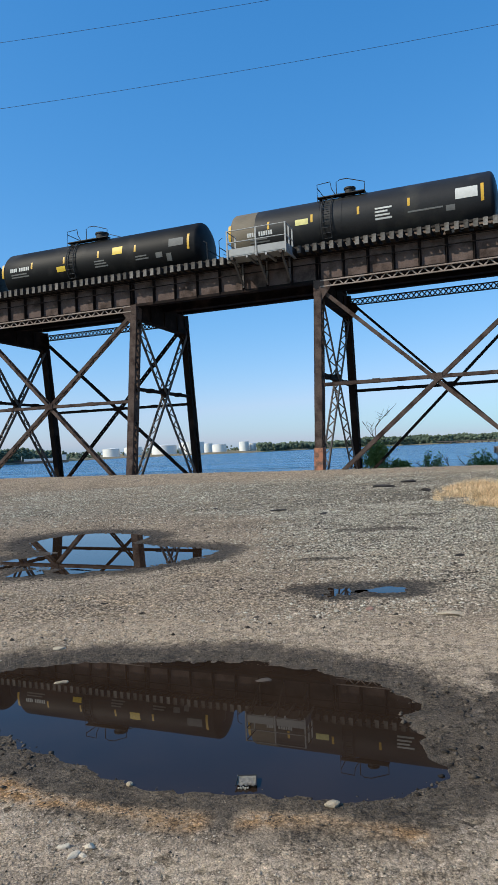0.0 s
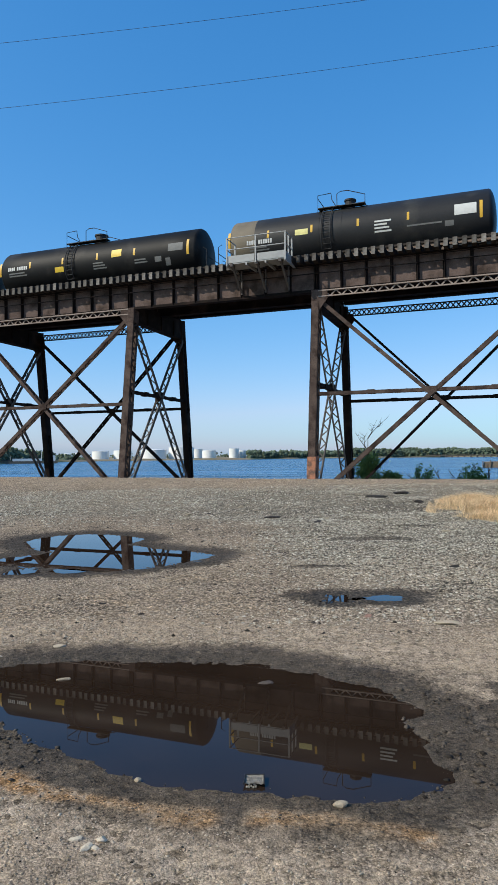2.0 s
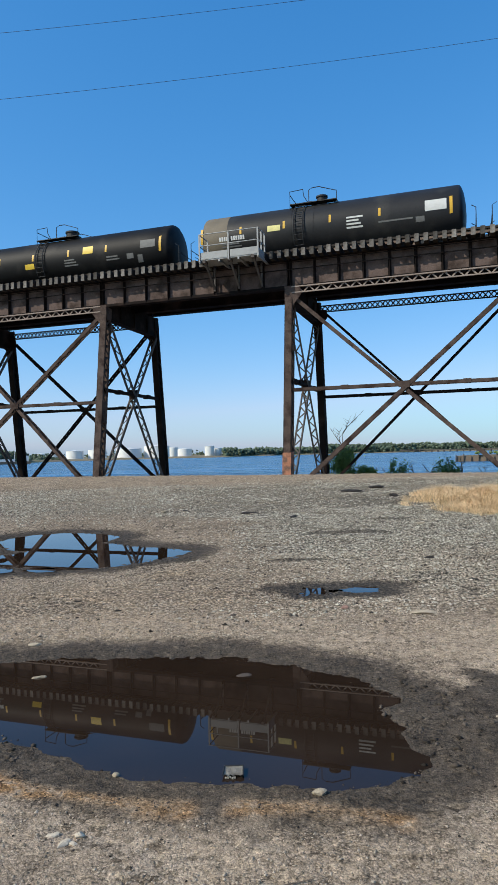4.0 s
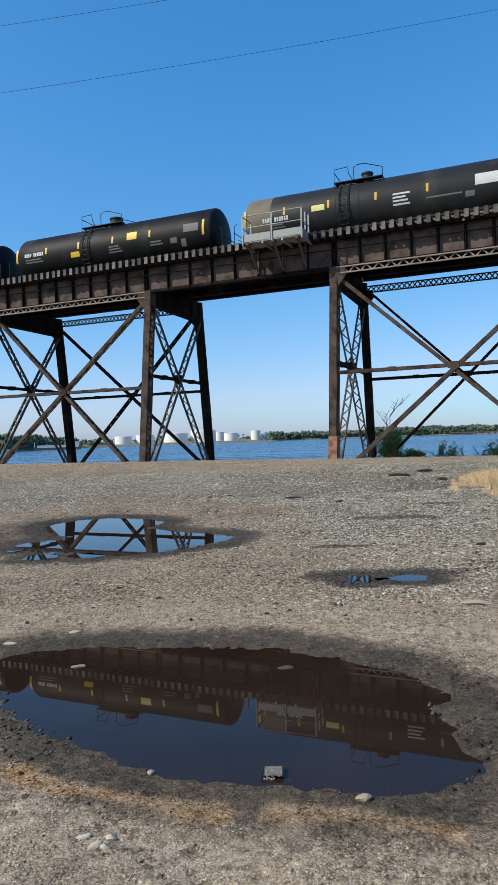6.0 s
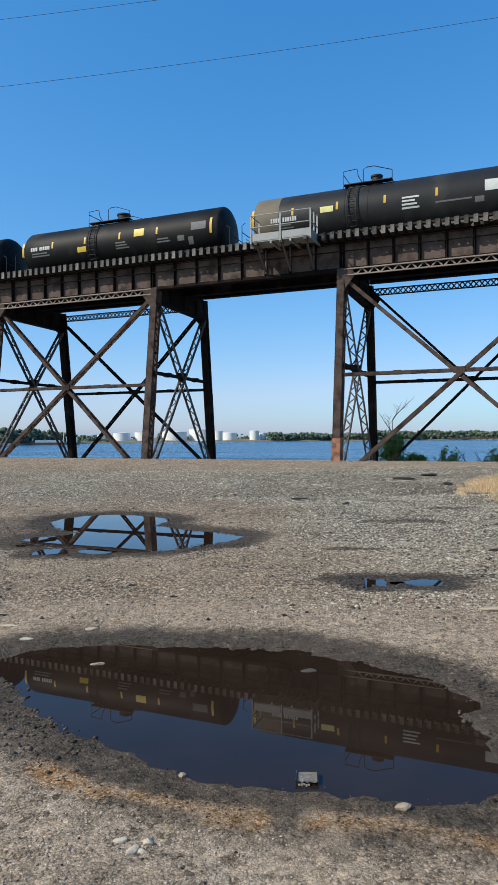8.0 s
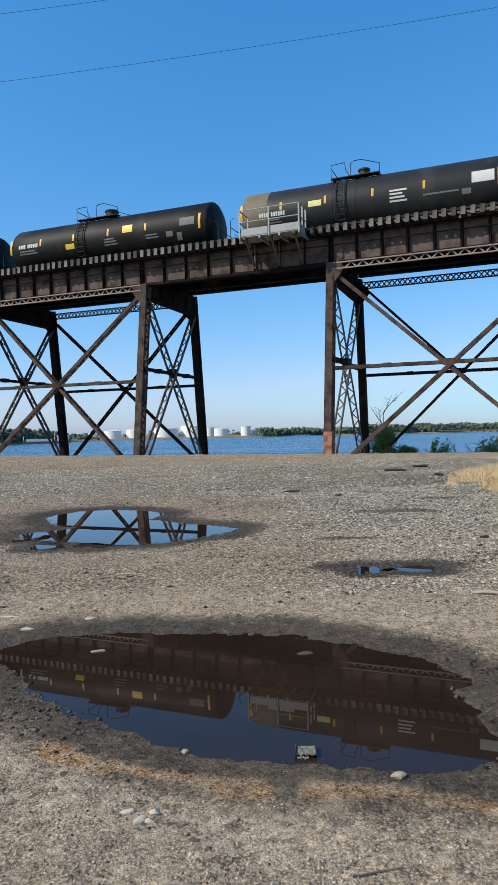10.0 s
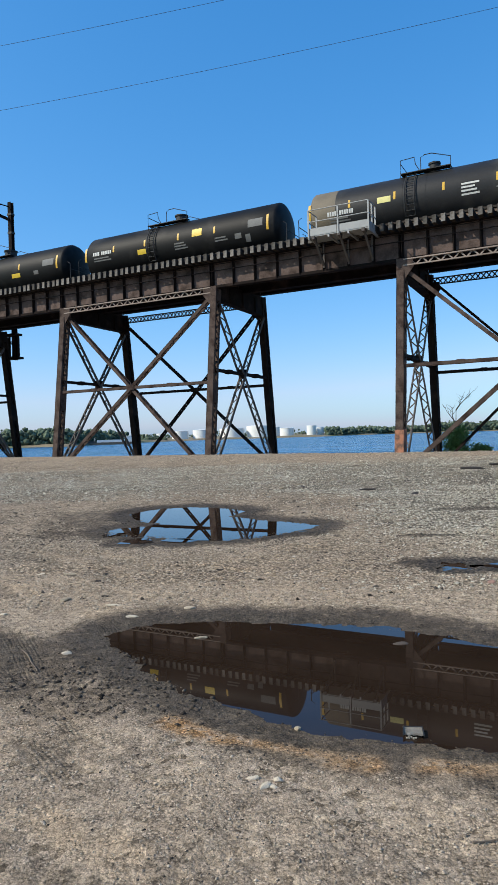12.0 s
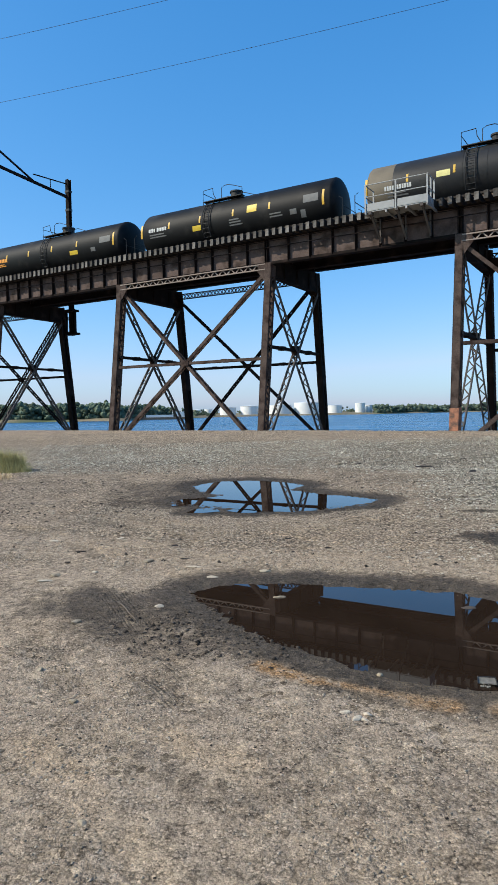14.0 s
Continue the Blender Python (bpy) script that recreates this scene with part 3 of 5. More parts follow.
def build_ground():
    xs = steps((-900, -120, 60), (-120, -30, 5), (-30, -12, 0.5), (-12, -4.6, 0.09), (-4.6, 3.4, 0.028), (3.4, 12, 0.09), (12, 30, 0.5), (30, 120, 5), (120, 900, 60))
    ys = steps((-900, -60, 60), (-60, -4, 4), (-4, 3.4, 0.25), (3.4, 10.2, 0.026), (10.2, 18, 0.045), (18, 32, 0.12), (32, 44, 0.25), (44, 80, 1.0), (80, 140, 10))
    X, Y = np.meshgrid(xs, ys)
    Z = terrain(X, Y)
    nx, ny = len(xs), len(ys)
    co = np.stack([X, Y, Z], -1).reshape(-1, 3)
    idx = np.arange(nx * ny).reshape(ny, nx)
    quads = np.stack([idx[:-1, :-1], idx[:-1, 1:], idx[1:, 1:], idx[1:, :-1]], -1).reshape(-1, 4)
    me = bpy.data.meshes.new("ground")
    me.vertices.add(len(co))
    me.vertices.foreach_set("co", co.ravel())
    me.loops.add(quads.size)
    me.loops.foreach_set("vertex_index", quads.ravel())
    me.polygons.add(len(quads))
    me.polygons.foreach_set("loop_start", np.arange(0, quads.size, 4))
    me.update(calc_edges=True)
    x, y = co[:, 0], co[:, 1]
    wet = wetness(x, y)
    edge = x - 0.5 + 0.11 * (y - 13)
    gravel = step01(edge + 2.2 * fbm(x, y, 0.35, 3, 53), -0.9, 1.4) * step01(y, 9.3, 11.5) * (1 - step01(y, 24, 29)) + 0.75 * step01(y + 4 * fbm(x, y, 0.3, 3, 57), 17.5, 20) * (1 - step01(y, 26, 31))
    gravel = np.clip(gravel, 0, 1)
    rd = np.full(len(x), 9.0)
    for x0, y0, x1, y1 in ((-1.3, 6.98, -1.08, 6.8), (-1.08, 6.8, -0.69, 6.7), (-0.69, 6.7, -0.27, 6.55), (0.0, 6.55, 0.31, 6.55), (0.31, 6.55, 0.7, 6.38)):
        ex, ey = x1 - x0, y1 - y0
        t = np.clip(((x - x0) * ex + (y - y0) * ey) / (ex * ex + ey * ey), 0, 1)
        rd = np.minimum(rd, np.hypot(x - x0 - t * ex, y - y0 - t * ey))
    rust = (1 - step01(rd + 0.12 * fbm(x, y, 3.5, 3, 61) + 0.05 * fbm(x, y, 12, 2, 63), 0.01, 0.11)) * 0.9
    pale = np.clip(1.6 * (1 - step01(np.hypot((x + 1.9) / 2.6, (y - 10.4) / 1.4) + 0.8 * fbm(x, y, 0.8, 3, 67), 0.4, 1.1)), 0, 1) * 0.45 + 0.6 * (1 - step01(np.abs(y - 6.2 + 0.25 * x), 0.4, 1.8)) * step01(fbm(x, y, 0.7, 3, 71), -0.1, 0.15) + 0.7 * (1 - step01(np.hypot((x + 0.7) / 0.6, (y - 12.2) / 0.35), 0.5, 1.0))
    for x0, y0, x1, y1, bow in ((-6.2, 13.2, -2.0, 9.8, 0.35), (-5.3, 13.0, -1.3, 10.0, 0.3), (-4.0, 12.0, -0.6, 10.3, 0.2), (-7.0, 12.0, -3.0, 9.5, 0.4), (-3.2, 6.6, -0.9, 4.6, 0.1), (-2.6, 6.7, -0.2, 4.9, 0.1)):
        ex, ey = x1 - x0, y1 - y0
        ln = math.hypot(ex, ey)
        t = ((x - x0) * ex + (y - y0) * ey) / ln
        d = ((x - x0) * ey - (y - y0) * ex) / ln + bow * np.sin(math.pi * t / ln) + 0.08 * fbm(x, y, 2.5, 3, 91)
        on = step01(t, 0, 0.8) * (1 - step01(t, ln - 0.8, ln)) * step01(fbm(x, y, 1.4, 3, 93), -0.2, 0.1)
        pale = pale + 0.9 * on * (1 - step01(np.abs(d), 0.05, 0.13))
        wet = np.maximum(wet, 0.38 * on * (1 - step01(np.abs(d - 0.22), 0.05, 0.13)))
    pale = pale + 0.1 * step01(along(x, y)[1], -11, -6) * step01(fbm(x, y, 0.25, 4, 73), -0.15, 0.1)
    track, rib = ruts(x, y)
    wet = np.maximum(wet, 0.5 * track) * (1 - 0.7 * rust)
    sandy = (1 - step01(np.abs(y - 9.75 + 0.16 * (x + 1)) + 0.9 * fbm(x, y, 0.9, 3, 101), 0.15, 0.75)) * (1 - step01(x, 0.5, 2.0))
    stony = 0.12 + 0.7 * step01(y + 0.8 * fbm(x, y, 1.2, 3, 103), 8.9, 10.3) + 1.0 * fbm(x, y, 1.1, 4, 105)
    stony = np.clip(np.maximum(stony * (1 - 0.8 * sandy) * (1 - 0.3 * step01(along(x, y)[1], -9, -6)), gravel), 0, 1)
    for name, values in (("stony", stony), ("track", track), ("rib", rib), ("wet", wet), ("gravel", gravel), ("rust", rust), ("pale", np.clip(pale, 0, 1))):
        at = me.attributes.new(name, "FLOAT", "POINT")
        at.data.foreach_set("value", values.astype(np.float32))
    me.materials.append(GROUND)
    me.shade_smooth()
    ob = new("ground", me)
    tagged(ob, "grey-brown gravel and mud lot with wet patches and tyre ruts", "ground", kind="structure")


build_ground()


def build_puddle(pts, zw, label, spill=0.18):
    bm = bmesh.new()
    cx, cy = sum(p[0] for p in pts) / len(pts), sum(p[1] for p in pts) / len(pts)
    vs = []
    for x, y in pts:
        d = math.hypot(x - cx, y - cy)
        vs.append(bm.verts.new((cx + (x - cx) * (1 + spill / d), cy + (y - cy) * (1 + spill / d), zw)))
    f = bm.faces.new(vs)
    if f.normal.z < 0:
        f.normal_flip()
    bmesh.ops.triangulate(bm, faces=bm.faces[:])
    ob = part("puddle", bm, PUDDLE)
    tagged(ob, label, "puddle", "puddles on the lot", kind="structure")


build_puddle(PUDDLE_NEAR, PUDDLES[0][1], "large muddy brown puddle mirroring the bridge and sky")
build_puddle(PUDDLE_FAR, PUDDLES[1][1], "shallow still puddle reflecting the trestle legs")
build_puddle(PUDDLE_STRIP, PUDDLES[2][1], "narrow strip of water in front of a puddle", 0.05)
build_puddle(PUDDLE_SPOT, PUDDLES[3][1], "thin spot of water on wet mud", 0.05)
build_puddle(PUDDLE_SMALL, PUDDLES[4][1], "small broken puddle in a wet hollow")
build_puddle(PUDDLE_THIN, PUDDLES[5][1], "thin sliver of water in a wet hollow")

bm = bmesh.new()
wv = [bm.verts.new(p) for p in ((-4200, 36, RIVER_Z), (4200, 36, RIVER_Z), (4200, 4600, RIVER_Z), (-4200, 4600, RIVER_Z))]
bm.faces.new(wv)
tagged(part("river", bm, RIVER), "wide blue river with light wind ripples", "river", kind="structure")


# ---- the railway bridge ----
DECK = 10.9
bridge = tagged(empty("railway_bridge", BRIDGE), "rusty dark steel railway trestle on braced towers with timber ties", "bridge")
BENTS = (-53.0, -42.6, -32.2, -21.54, -10.28, 0.0, 9.94, 20.3, 30.5, 40.6, 50.8)
TOWERS = ((-53.0, -42.6), (-32.2, -21.54), (-10.28, 0.0), (9.94, 20.3), (30.5, 40.6))
NEAR_TOP, FAR_TOP, BATTER, WIDE = 9.2, 9.75, 0.12, 5.787


def skew(x):
    """How far the near leg of a bent stands along the deck from its far one."""
    return 0.17 if x < 5 else 0.0



def leg_y(far, z):
    d = BATTER * (9.152 - z)
    return WIDE + d if far else -d


def skewed(bm, amount=0.17):
    """Shifts the near end of a bent's part along the deck."""
    for v in bm.verts:
        v.co.x += amount * (1 - v.co.y / WIDE)
    return bm


def leg_mesh(far):
    top, foot = (FAR_TOP, -2.2) if far else (NEAR_TOP, -1.4)
    bm = bmesh.new()
    p, q = Vector((0, leg_y(far, foot), foot)), Vector((0, leg_y(far, top), top))
    ax = (q - p).normalized()
    across = Vector((1, 0, 0)).cross(ax).normalized()
    for k in (-1, 1):
        prism(bm, p + across * 0.24 * k, q + across * 0.24 * k, (0.18, 0, 0), across * 0.02)
        for e in (-1, 1):
            prism(bm, p + across * 0.20 * k + Vector((0.165 * e, 0, 0)), q + across * 0.20 * k + Vector((0.165 * e, 0, 0)), (0.014, 0, 0), across * 0.06)
    n = 34
    for e in (-1, 1):
        for i in range(n):
            k = 1 if i % 2 else -1
            a = p.lerp(q, i / n) + across * 0.2 * k + Vector((0.168 * e, 0, 0))
            b = p.lerp(q, (i + 1) / n) - across * 0.2 * k + Vector((0.168 * e, 0, 0))
            w = (b - a).cross(Vector((1, 0, 0))).normalized()
            prism(bm, a, b, w * 0.04, (0.008, 0, 0))
    for z0, z1 in ((0.0, 0.02), (0.44, 0.54), (0.94, 1.0)):
        a, b = p.lerp(q, z0), p.lerp(q, z1)
        prism(bm, a, b, (0.183, 0, 0), across * 0.264)
    return bm


leg_parts = {}
# near legs get the sunlit-toned steel, far legs the shade-dark copy
for far in (False, True):
    for x in BENTS:
        if far not in leg_parts:
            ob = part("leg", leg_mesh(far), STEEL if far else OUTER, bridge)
            leg_parts[far] = ob.data
            ob.location = (x + (0 if far else skew(x)), 0, 0)
        else:
            share("leg", leg_parts[far], bridge, pose(x + (0 if far else skew(x)), 0, 0))

bm = bmesh.new()
zb = 1.62
prism(bm, (9.94 + skew(9.94), leg_y(False, -0.6), -0.6), (9.94 + skew(9.94), leg_y(False, zb), zb), (0.2, 0, 0), (0, 0.29, 0.03))
part("leg_base_casing", bm, REDBASE, bridge, "flaking red-orange casing round the foot of a leg")

cross_me = brace_me = tstrut_me = None
for x in BENTS:
    if cross_me is None:
        bm = bmesh.new()
        for y0, y1, yb0, yb1 in ((leg_y(0, 9.0) + 0.1, WIDE - 0.1, 7.98, 7.95),):
            v = [bm.verts.new((dx, y, z)) for dx in (-0.14, 0.14) for y, z in ((y0, 9.55), (y1, 9.75), (y1, 8.4), (y1 - 0.5, 8.64), (y0 + 0.5, 8.64), (y0, 8.4))]
            bm.faces.new(v[:6])
            bm.faces.new(v[6:][::-1])
            for i in range(6):
                bm.faces.new((v[i], v[i + 6], v[(i + 1) % 6 + 6], v[(i + 1) % 6]))
        for yy in (1.3, 2.9, 4.5):
            box(bm, -0.2, 0.2, yy - 0.03, yy + 0.03, 8.66, 9.5)
        box(bm, -0.22, 0.22, 0.25, WIDE - 0.25, 8.60, 8.645)
        ob = part("cross_girder", skewed(bm), STEEL, bridge)
        cross_me = ob.data
        ob.location = (x, 0, 0)
        bm = bmesh.new()
        lattice(bm, (-0.02, leg_y(0, 8.5) + 0.2, 8.5), (-0.02, leg_y(1, -0.2) - 0.2, -0.2), (0.16, 0, 0), (0, 0.05, 0.07), 0.05, 0.42, 0.03)
        ob = part("sway_brace", skewed(bm), LACE, bridge)
        brace_me = ob.data
        ob.location = (x, 0, 0)
        bm = bmesh.new()
        lattice(bm, (0.02, leg_y(1, 8.5) - 0.2, 8.5), (0.02, leg_y(0, -0.2) + 0.2, -0.2), (0.16, 0, 0), (0, -0.05, 0.07), 0.05, 0.42, 0.03)
        ob = part("sway_brace", skewed(bm), LACE, bridge)
        brace2_me = ob.data
        ob.location = (x, 0, 0)
        bm = bmesh.new()
        zz = 4.97
        prism(bm, (0, leg_y(0, zz), zz), (0, leg_y(1, zz), zz), (0.12, 0, 0), (0, 0, 0.075))
        for yy in (1.2, WIDE / 2, 4.6):
            prism(bm, (0, yy - 0.2, zz), (0, yy + 0.2, zz), (0.15, 0, 0), (0, 0, 0.11 if yy != WIDE / 2 else 0.26))
        ob = part("bent_strut", skewed(bm), STEEL, bridge)
        tstrut_me = ob.data
        ob.location = (x, 0, 0)
    else:
        for nm, me in (("cross_girder", cross_me), ("sway_brace", brace_me), ("sway_brace", brace2_me), ("bent_strut", tstrut_me)):
            m_ = pose(x, 0, 0)
            if x > 5:                    # square bents
                m_ = m_ @ Matrix(((1, 0.17 / WIDE, 0, -0.17), (0, 1, 0, 0), (0, 0, 1, 0), (0, 0, 0, 1)))
            share(nm, me, bridge, m_)

# tower members: sunlit tone painted on the near side, shade tone on the far
for b0, b1 in TOWERS:
    for far in (False, True):
        x0, x1 = (b0, b1) if far else (b0 + skew(b0), b1 + skew(b1))
        zm = (4.53 if b0 < 5 else 4.62) if far else (4.33 if x0 < 5 else 4.45)
        mid = (x0 + x1) / 2
        top, foot = (8.72, -0.1)
        if far:
            top, foot = (8.95, -0.1) if b0 < 5 else (9.3, 0.1)
        for a, b in ((x0, x1), (x1, x0)):
            s = 1 if b > a else -1
            bm = bmesh.new()
            p, q = Vector((a + 0.3 * s, leg_y(far, top), top)), Vector((b - (0.7 if far and b0 > 5 else 0.35) * s, leg_y(far, foot), foot))
            off = Vector((0, 0.03 * s, 0))
            d = (q - p).normalized()
            up = d.cross(Vector((0, 1, 0))).normalized()
            lattice(bm, p + off, q + off, (0, 0.14, 0), up * (0.06 if far else 0.085), 0.03, 0.36, 0.03, double=True)
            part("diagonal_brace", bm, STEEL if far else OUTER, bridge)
        bm = bmesh.new()
        y = leg_y(far, zm)
        lattice(bm, (x0 + 0.15, y, zm), (x1 - 0.15, y, zm), (0, 0.15, 0), (0, 0, 0.072), 0.03, 0.4, 0.03, double=True)
        box(bm, mid - 0.24, mid + 0.24, y - 0.2, y - 0.17, zm - 0.14, zm + 0.14)
        for fx in (0.25, 0.75):
            xx = x0 + (x1 - x0) * fx
            box(bm, xx - 0.16, xx + 0.16, y - 0.175, y + 0.175, zm - 0.08, zm + 0.1)
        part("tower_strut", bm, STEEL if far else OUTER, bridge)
        bm = bmesh.new()
        zt, zl = (9.6, 9.2) if far else (9.28, 8.94)
        ly = leg_y(far, zl) - (0 if far else 0.25)
        lattice(bm, (x0 + 0.15, ly, (zt + zl) / 2), (x1 - 0.15, ly, (zt + zl) / 2), (0, 0, (zt - zl) / 2 - 0.035), (0, 0.05, 0), 0.05, 0.27, 0.03)
        if far:
            lattice(bm, (x0 + 0.15, ly, (zt + zl) / 2), (x1 - 0.15, ly, (zt + zl) / 2), (0, 0, -((zt - zl) / 2 - 0.035)), (0, 0.04, 0), 0.05, 0.27, 0.03)
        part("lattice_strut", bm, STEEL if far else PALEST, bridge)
        for a, s in ((x0, 1), (x1, -1)):
            bm = bmesh.new()
            yy = leg_y(far, 8.9) - 0.28
            v = [bm.verts.new((a + s * dx, yy + dy, z)) for dy in (0, 0.02) for dx, z in ((-0.18, 9.3), (0.55, 9.3), (0.62, 8.9), (0.18, 8.35), (-0.18, 8.35))]
            bm.faces.new(v[:5])
            bm.faces.new(v[5:][::-1])
            for i in range(5):
                bm.faces.new((v[i], v[(i + 1) % 5], v[(i + 1) % 5 + 5], v[i + 5]))
            bmesh.ops.recalc_face_normals(bm, faces=bm.faces[:])
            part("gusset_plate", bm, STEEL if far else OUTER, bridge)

# girders: one a span, on three lines under the deck
GIRDERS = ((0.0, 9.22, 10.55), (2.9, 9.42, 10.55), (WIDE, 9.88, 10.55))
stiff_me = None
for gi, (gy, gz0, gz1) in enumerate(GIRDERS):
    for x0, x1 in zip(BENTS, BENTS[1:]):
        bm = bmesh.new()
        prof = ((-0.2, gz0), (0.2, gz0), (0.2, gz0 + 0.035), (0.012, gz0 + 0.035), (0.012, gz1 - 0.035), (0.2, gz1 - 0.035), (0.2, gz1), (-0.2, gz1), (-0.2, gz1 - 0.035), (-0.012, gz1 - 0.035), (-0.012, gz0 + 0.15), (-0.13, gz0 + 0.15), (-0.13, gz0 + 0.035), (-0.2, gz0 + 0.035))
        ends = [[bm.verts.new((x, gy + dy, z)) for dy, z in prof] for x in (x0 + 0.02, x1 - 0.02)]
        for k in range(len(prof)):
            f = bm.faces.new((ends[0][k], ends[1][k], ends[1][(k + 1) % len(prof)], ends[0][(k + 1) % len(prof)]))
            # only the near girder's front web face gets the sunlit-toned colour
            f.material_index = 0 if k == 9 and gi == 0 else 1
        bm.faces.new(ends[0])
        bm.faces.new(ends[1][::-1])
        bmesh.ops.recalc_face_normals(bm, faces=bm.faces[:])
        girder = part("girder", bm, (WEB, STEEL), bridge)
        if gi == 0:
            n = round((x1 - x0) / 1.18)
            for i in range(n + 1):
                xx = x0 + 0.06 + (x1 - x0 - 0.12) * i / n
                if stiff_me is None:
                    bm = bmesh.new()
                    box(bm, -0.012, 0.012, -0.19, -0.012, gz0 + 0.04, gz1 - 0.04)
                    box(bm, -0.075, 0.075, -0.034, -0.014, gz0 + 0.04, gz1 - 0.04)
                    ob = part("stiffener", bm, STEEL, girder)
                    stiff_me = ob.data
                    ob.location = (xx, 0, 0)
                else:
                    share("stiffener", stiff_me, girder, pose(xx, 0, 0))
bm = bmesh.new()
for x0, x1 in zip(BENTS, BENTS[1:]):
    n = 5
    for i in range(n):
        a, b = x0 + (x1 - x0) * i / n, x0 + (x1 - x0) * (i + 1) / n
        for y0, y1 in ((0.2, 2.7), (3.1, WIDE - 0.2)):
            prism(bm, (a, y0, 10.2), (a, y1, 10.2), (0.05, 0, 0), (0, 0, 0.06))
            prism(bm, (a, y0, 9.95), (b, y1, 9.95), (0.0, 0.06, 0), (0, 0, 0.03))
part("floor_bracing", bm, STEEL, bridge)
bm = bmesh.new()
tube(bm, [(-53, -0.24, 10.08), (50.4, -0.24, 10.08)], 0.028)
part("cable_conduit", bm, STEEL, bridge)
bm = bmesh.new()
tube(bm, [(-53, -0.24, 10.4), (50.4, -0.24, 10.4)], 0.02)
part("cable_conduit", bm, STEEL, bridge)

for y in (0.35, 1.8, 3.7, 5.14):
    bm = bmesh.new()
    prism(bm, (-53, y, DECK + 0.01), (50.4, y, DECK + 0.01), (0, 0.07, 0), (0, 0, 0.01))
    prism(bm, (-53, y, DECK + 0.08), (50.4, y, DECK + 0.08), (0, 0.01, 0), (0, 0, 0.07))
    prism(bm, (-53, y, DECK + 0.16), (50.4, y, DECK + 0.16), (0, 0.035, 0), (0, 0, 0.02))
    part("rail", bm, RAIL, bridge)
bm = bmesh.new()
prism(bm, (-53, -0.2, DECK + 0.045), (50.4, -0.2, DECK + 0.045), (0, 0.06, 0), (0, 0, 0.045))
part("guard_timber", bm, DARKTIMBER, bridge, "dark guard timber along the tie ends")

# ---- refuge platform on the bridge ----
PX0, PX1, PY0, PY1, PZ = 6.03, 8.95, -1.55, -0.52, 10.6
bm = bmesh.new()
box(bm, PX0, PX1, PY0, PY1, PZ - 0.05, PZ)
for i in range(4):
    xx = PX0 + 0.05 + (PX1 - PX0 - 0.1) * i / 3
    box(bm, xx - 0.04, xx + 0.04, PY0, 0.0, PZ - 0.15, PZ - 0.05)
refuge = part("refuge_platform", bm, GALV, bridge, "galvanized refuge platform with railings on brackets")
for x0, x1 in ((PX0 + 0.05, (PX0 + PX1) / 2 - 0.07), ((PX0 + PX1) / 2 + 0.07, PX1 - 0.04)):
    bm = bmesh.new()
    box(bm, x0, x1, PY0 - 0.02, PY0, PZ + 0.0, PZ + 0.33)
    part("toe_board", bm, GALV, refuge)
for x in (PX0 + 0.04, PX1 - 0.04):
    bm = bmesh.new()
    box(bm, x - 0.01, x + 0.01, PY0, PY1 + 0.3, PZ, PZ + 0.3)
    part("toe_board", bm, GALV, refuge)
for x, y in ((PX0 + 0.04, PY0), ((PX0 + PX1) / 2, PY0), (PX1 - 0.04, PY0), (PX0 + 0.04, PY1), (PX1 - 0.04, PY1), (PX1 - 0.04, (PY0 + PY1) / 2)):
    bm = bmesh.new()
    box(bm, x - 0.035, x + 0.035, y - 0.055, y - 0.022, PZ - 0.1, PZ + 1.18)
    part("rail_post", bm, GALV, refuge)
for z in (0.62, 1.16):
    for p, q in (((PX0, PY0 - 0.04), (PX1, PY0 - 0.04)), ((PX0 + 0.04, PY0), (PX0 + 0.04, PY1)), ((PX1 - 0.04, PY0), (PX1 - 0.04, PY1))):
        bm = bmesh.new()
        tube(bm, [(*p, PZ + z), (*q, PZ + z)], 0.024)
        part("handrail", bm, GALV, refuge)
for x in (PX0 + 0.25, (PX0 + PX1) / 2 + 0.02, PX1 - 0.3):
    bm = bmesh.new()
    prism(bm, (x, PY0 + 0.15, PZ - 0.12), (x, -0.2, 9.5), (0.045, 0, 0), (0, 0.03, 0.03))
    box(bm, x - 0.04, x + 0.04, -0.26, -0.2, 9.42, PZ - 0.05)
    box(bm, x - 0.07, x + 0.07, PY0 - 0.03, PY0 + 0.3, PZ - 0.16, PZ - 0.02)
    part("bracket", bm, LACE, refuge)


# ---- the train ----
CAR_L, CAR_R, CAR_Z = 13.75, 1.45, 2.04


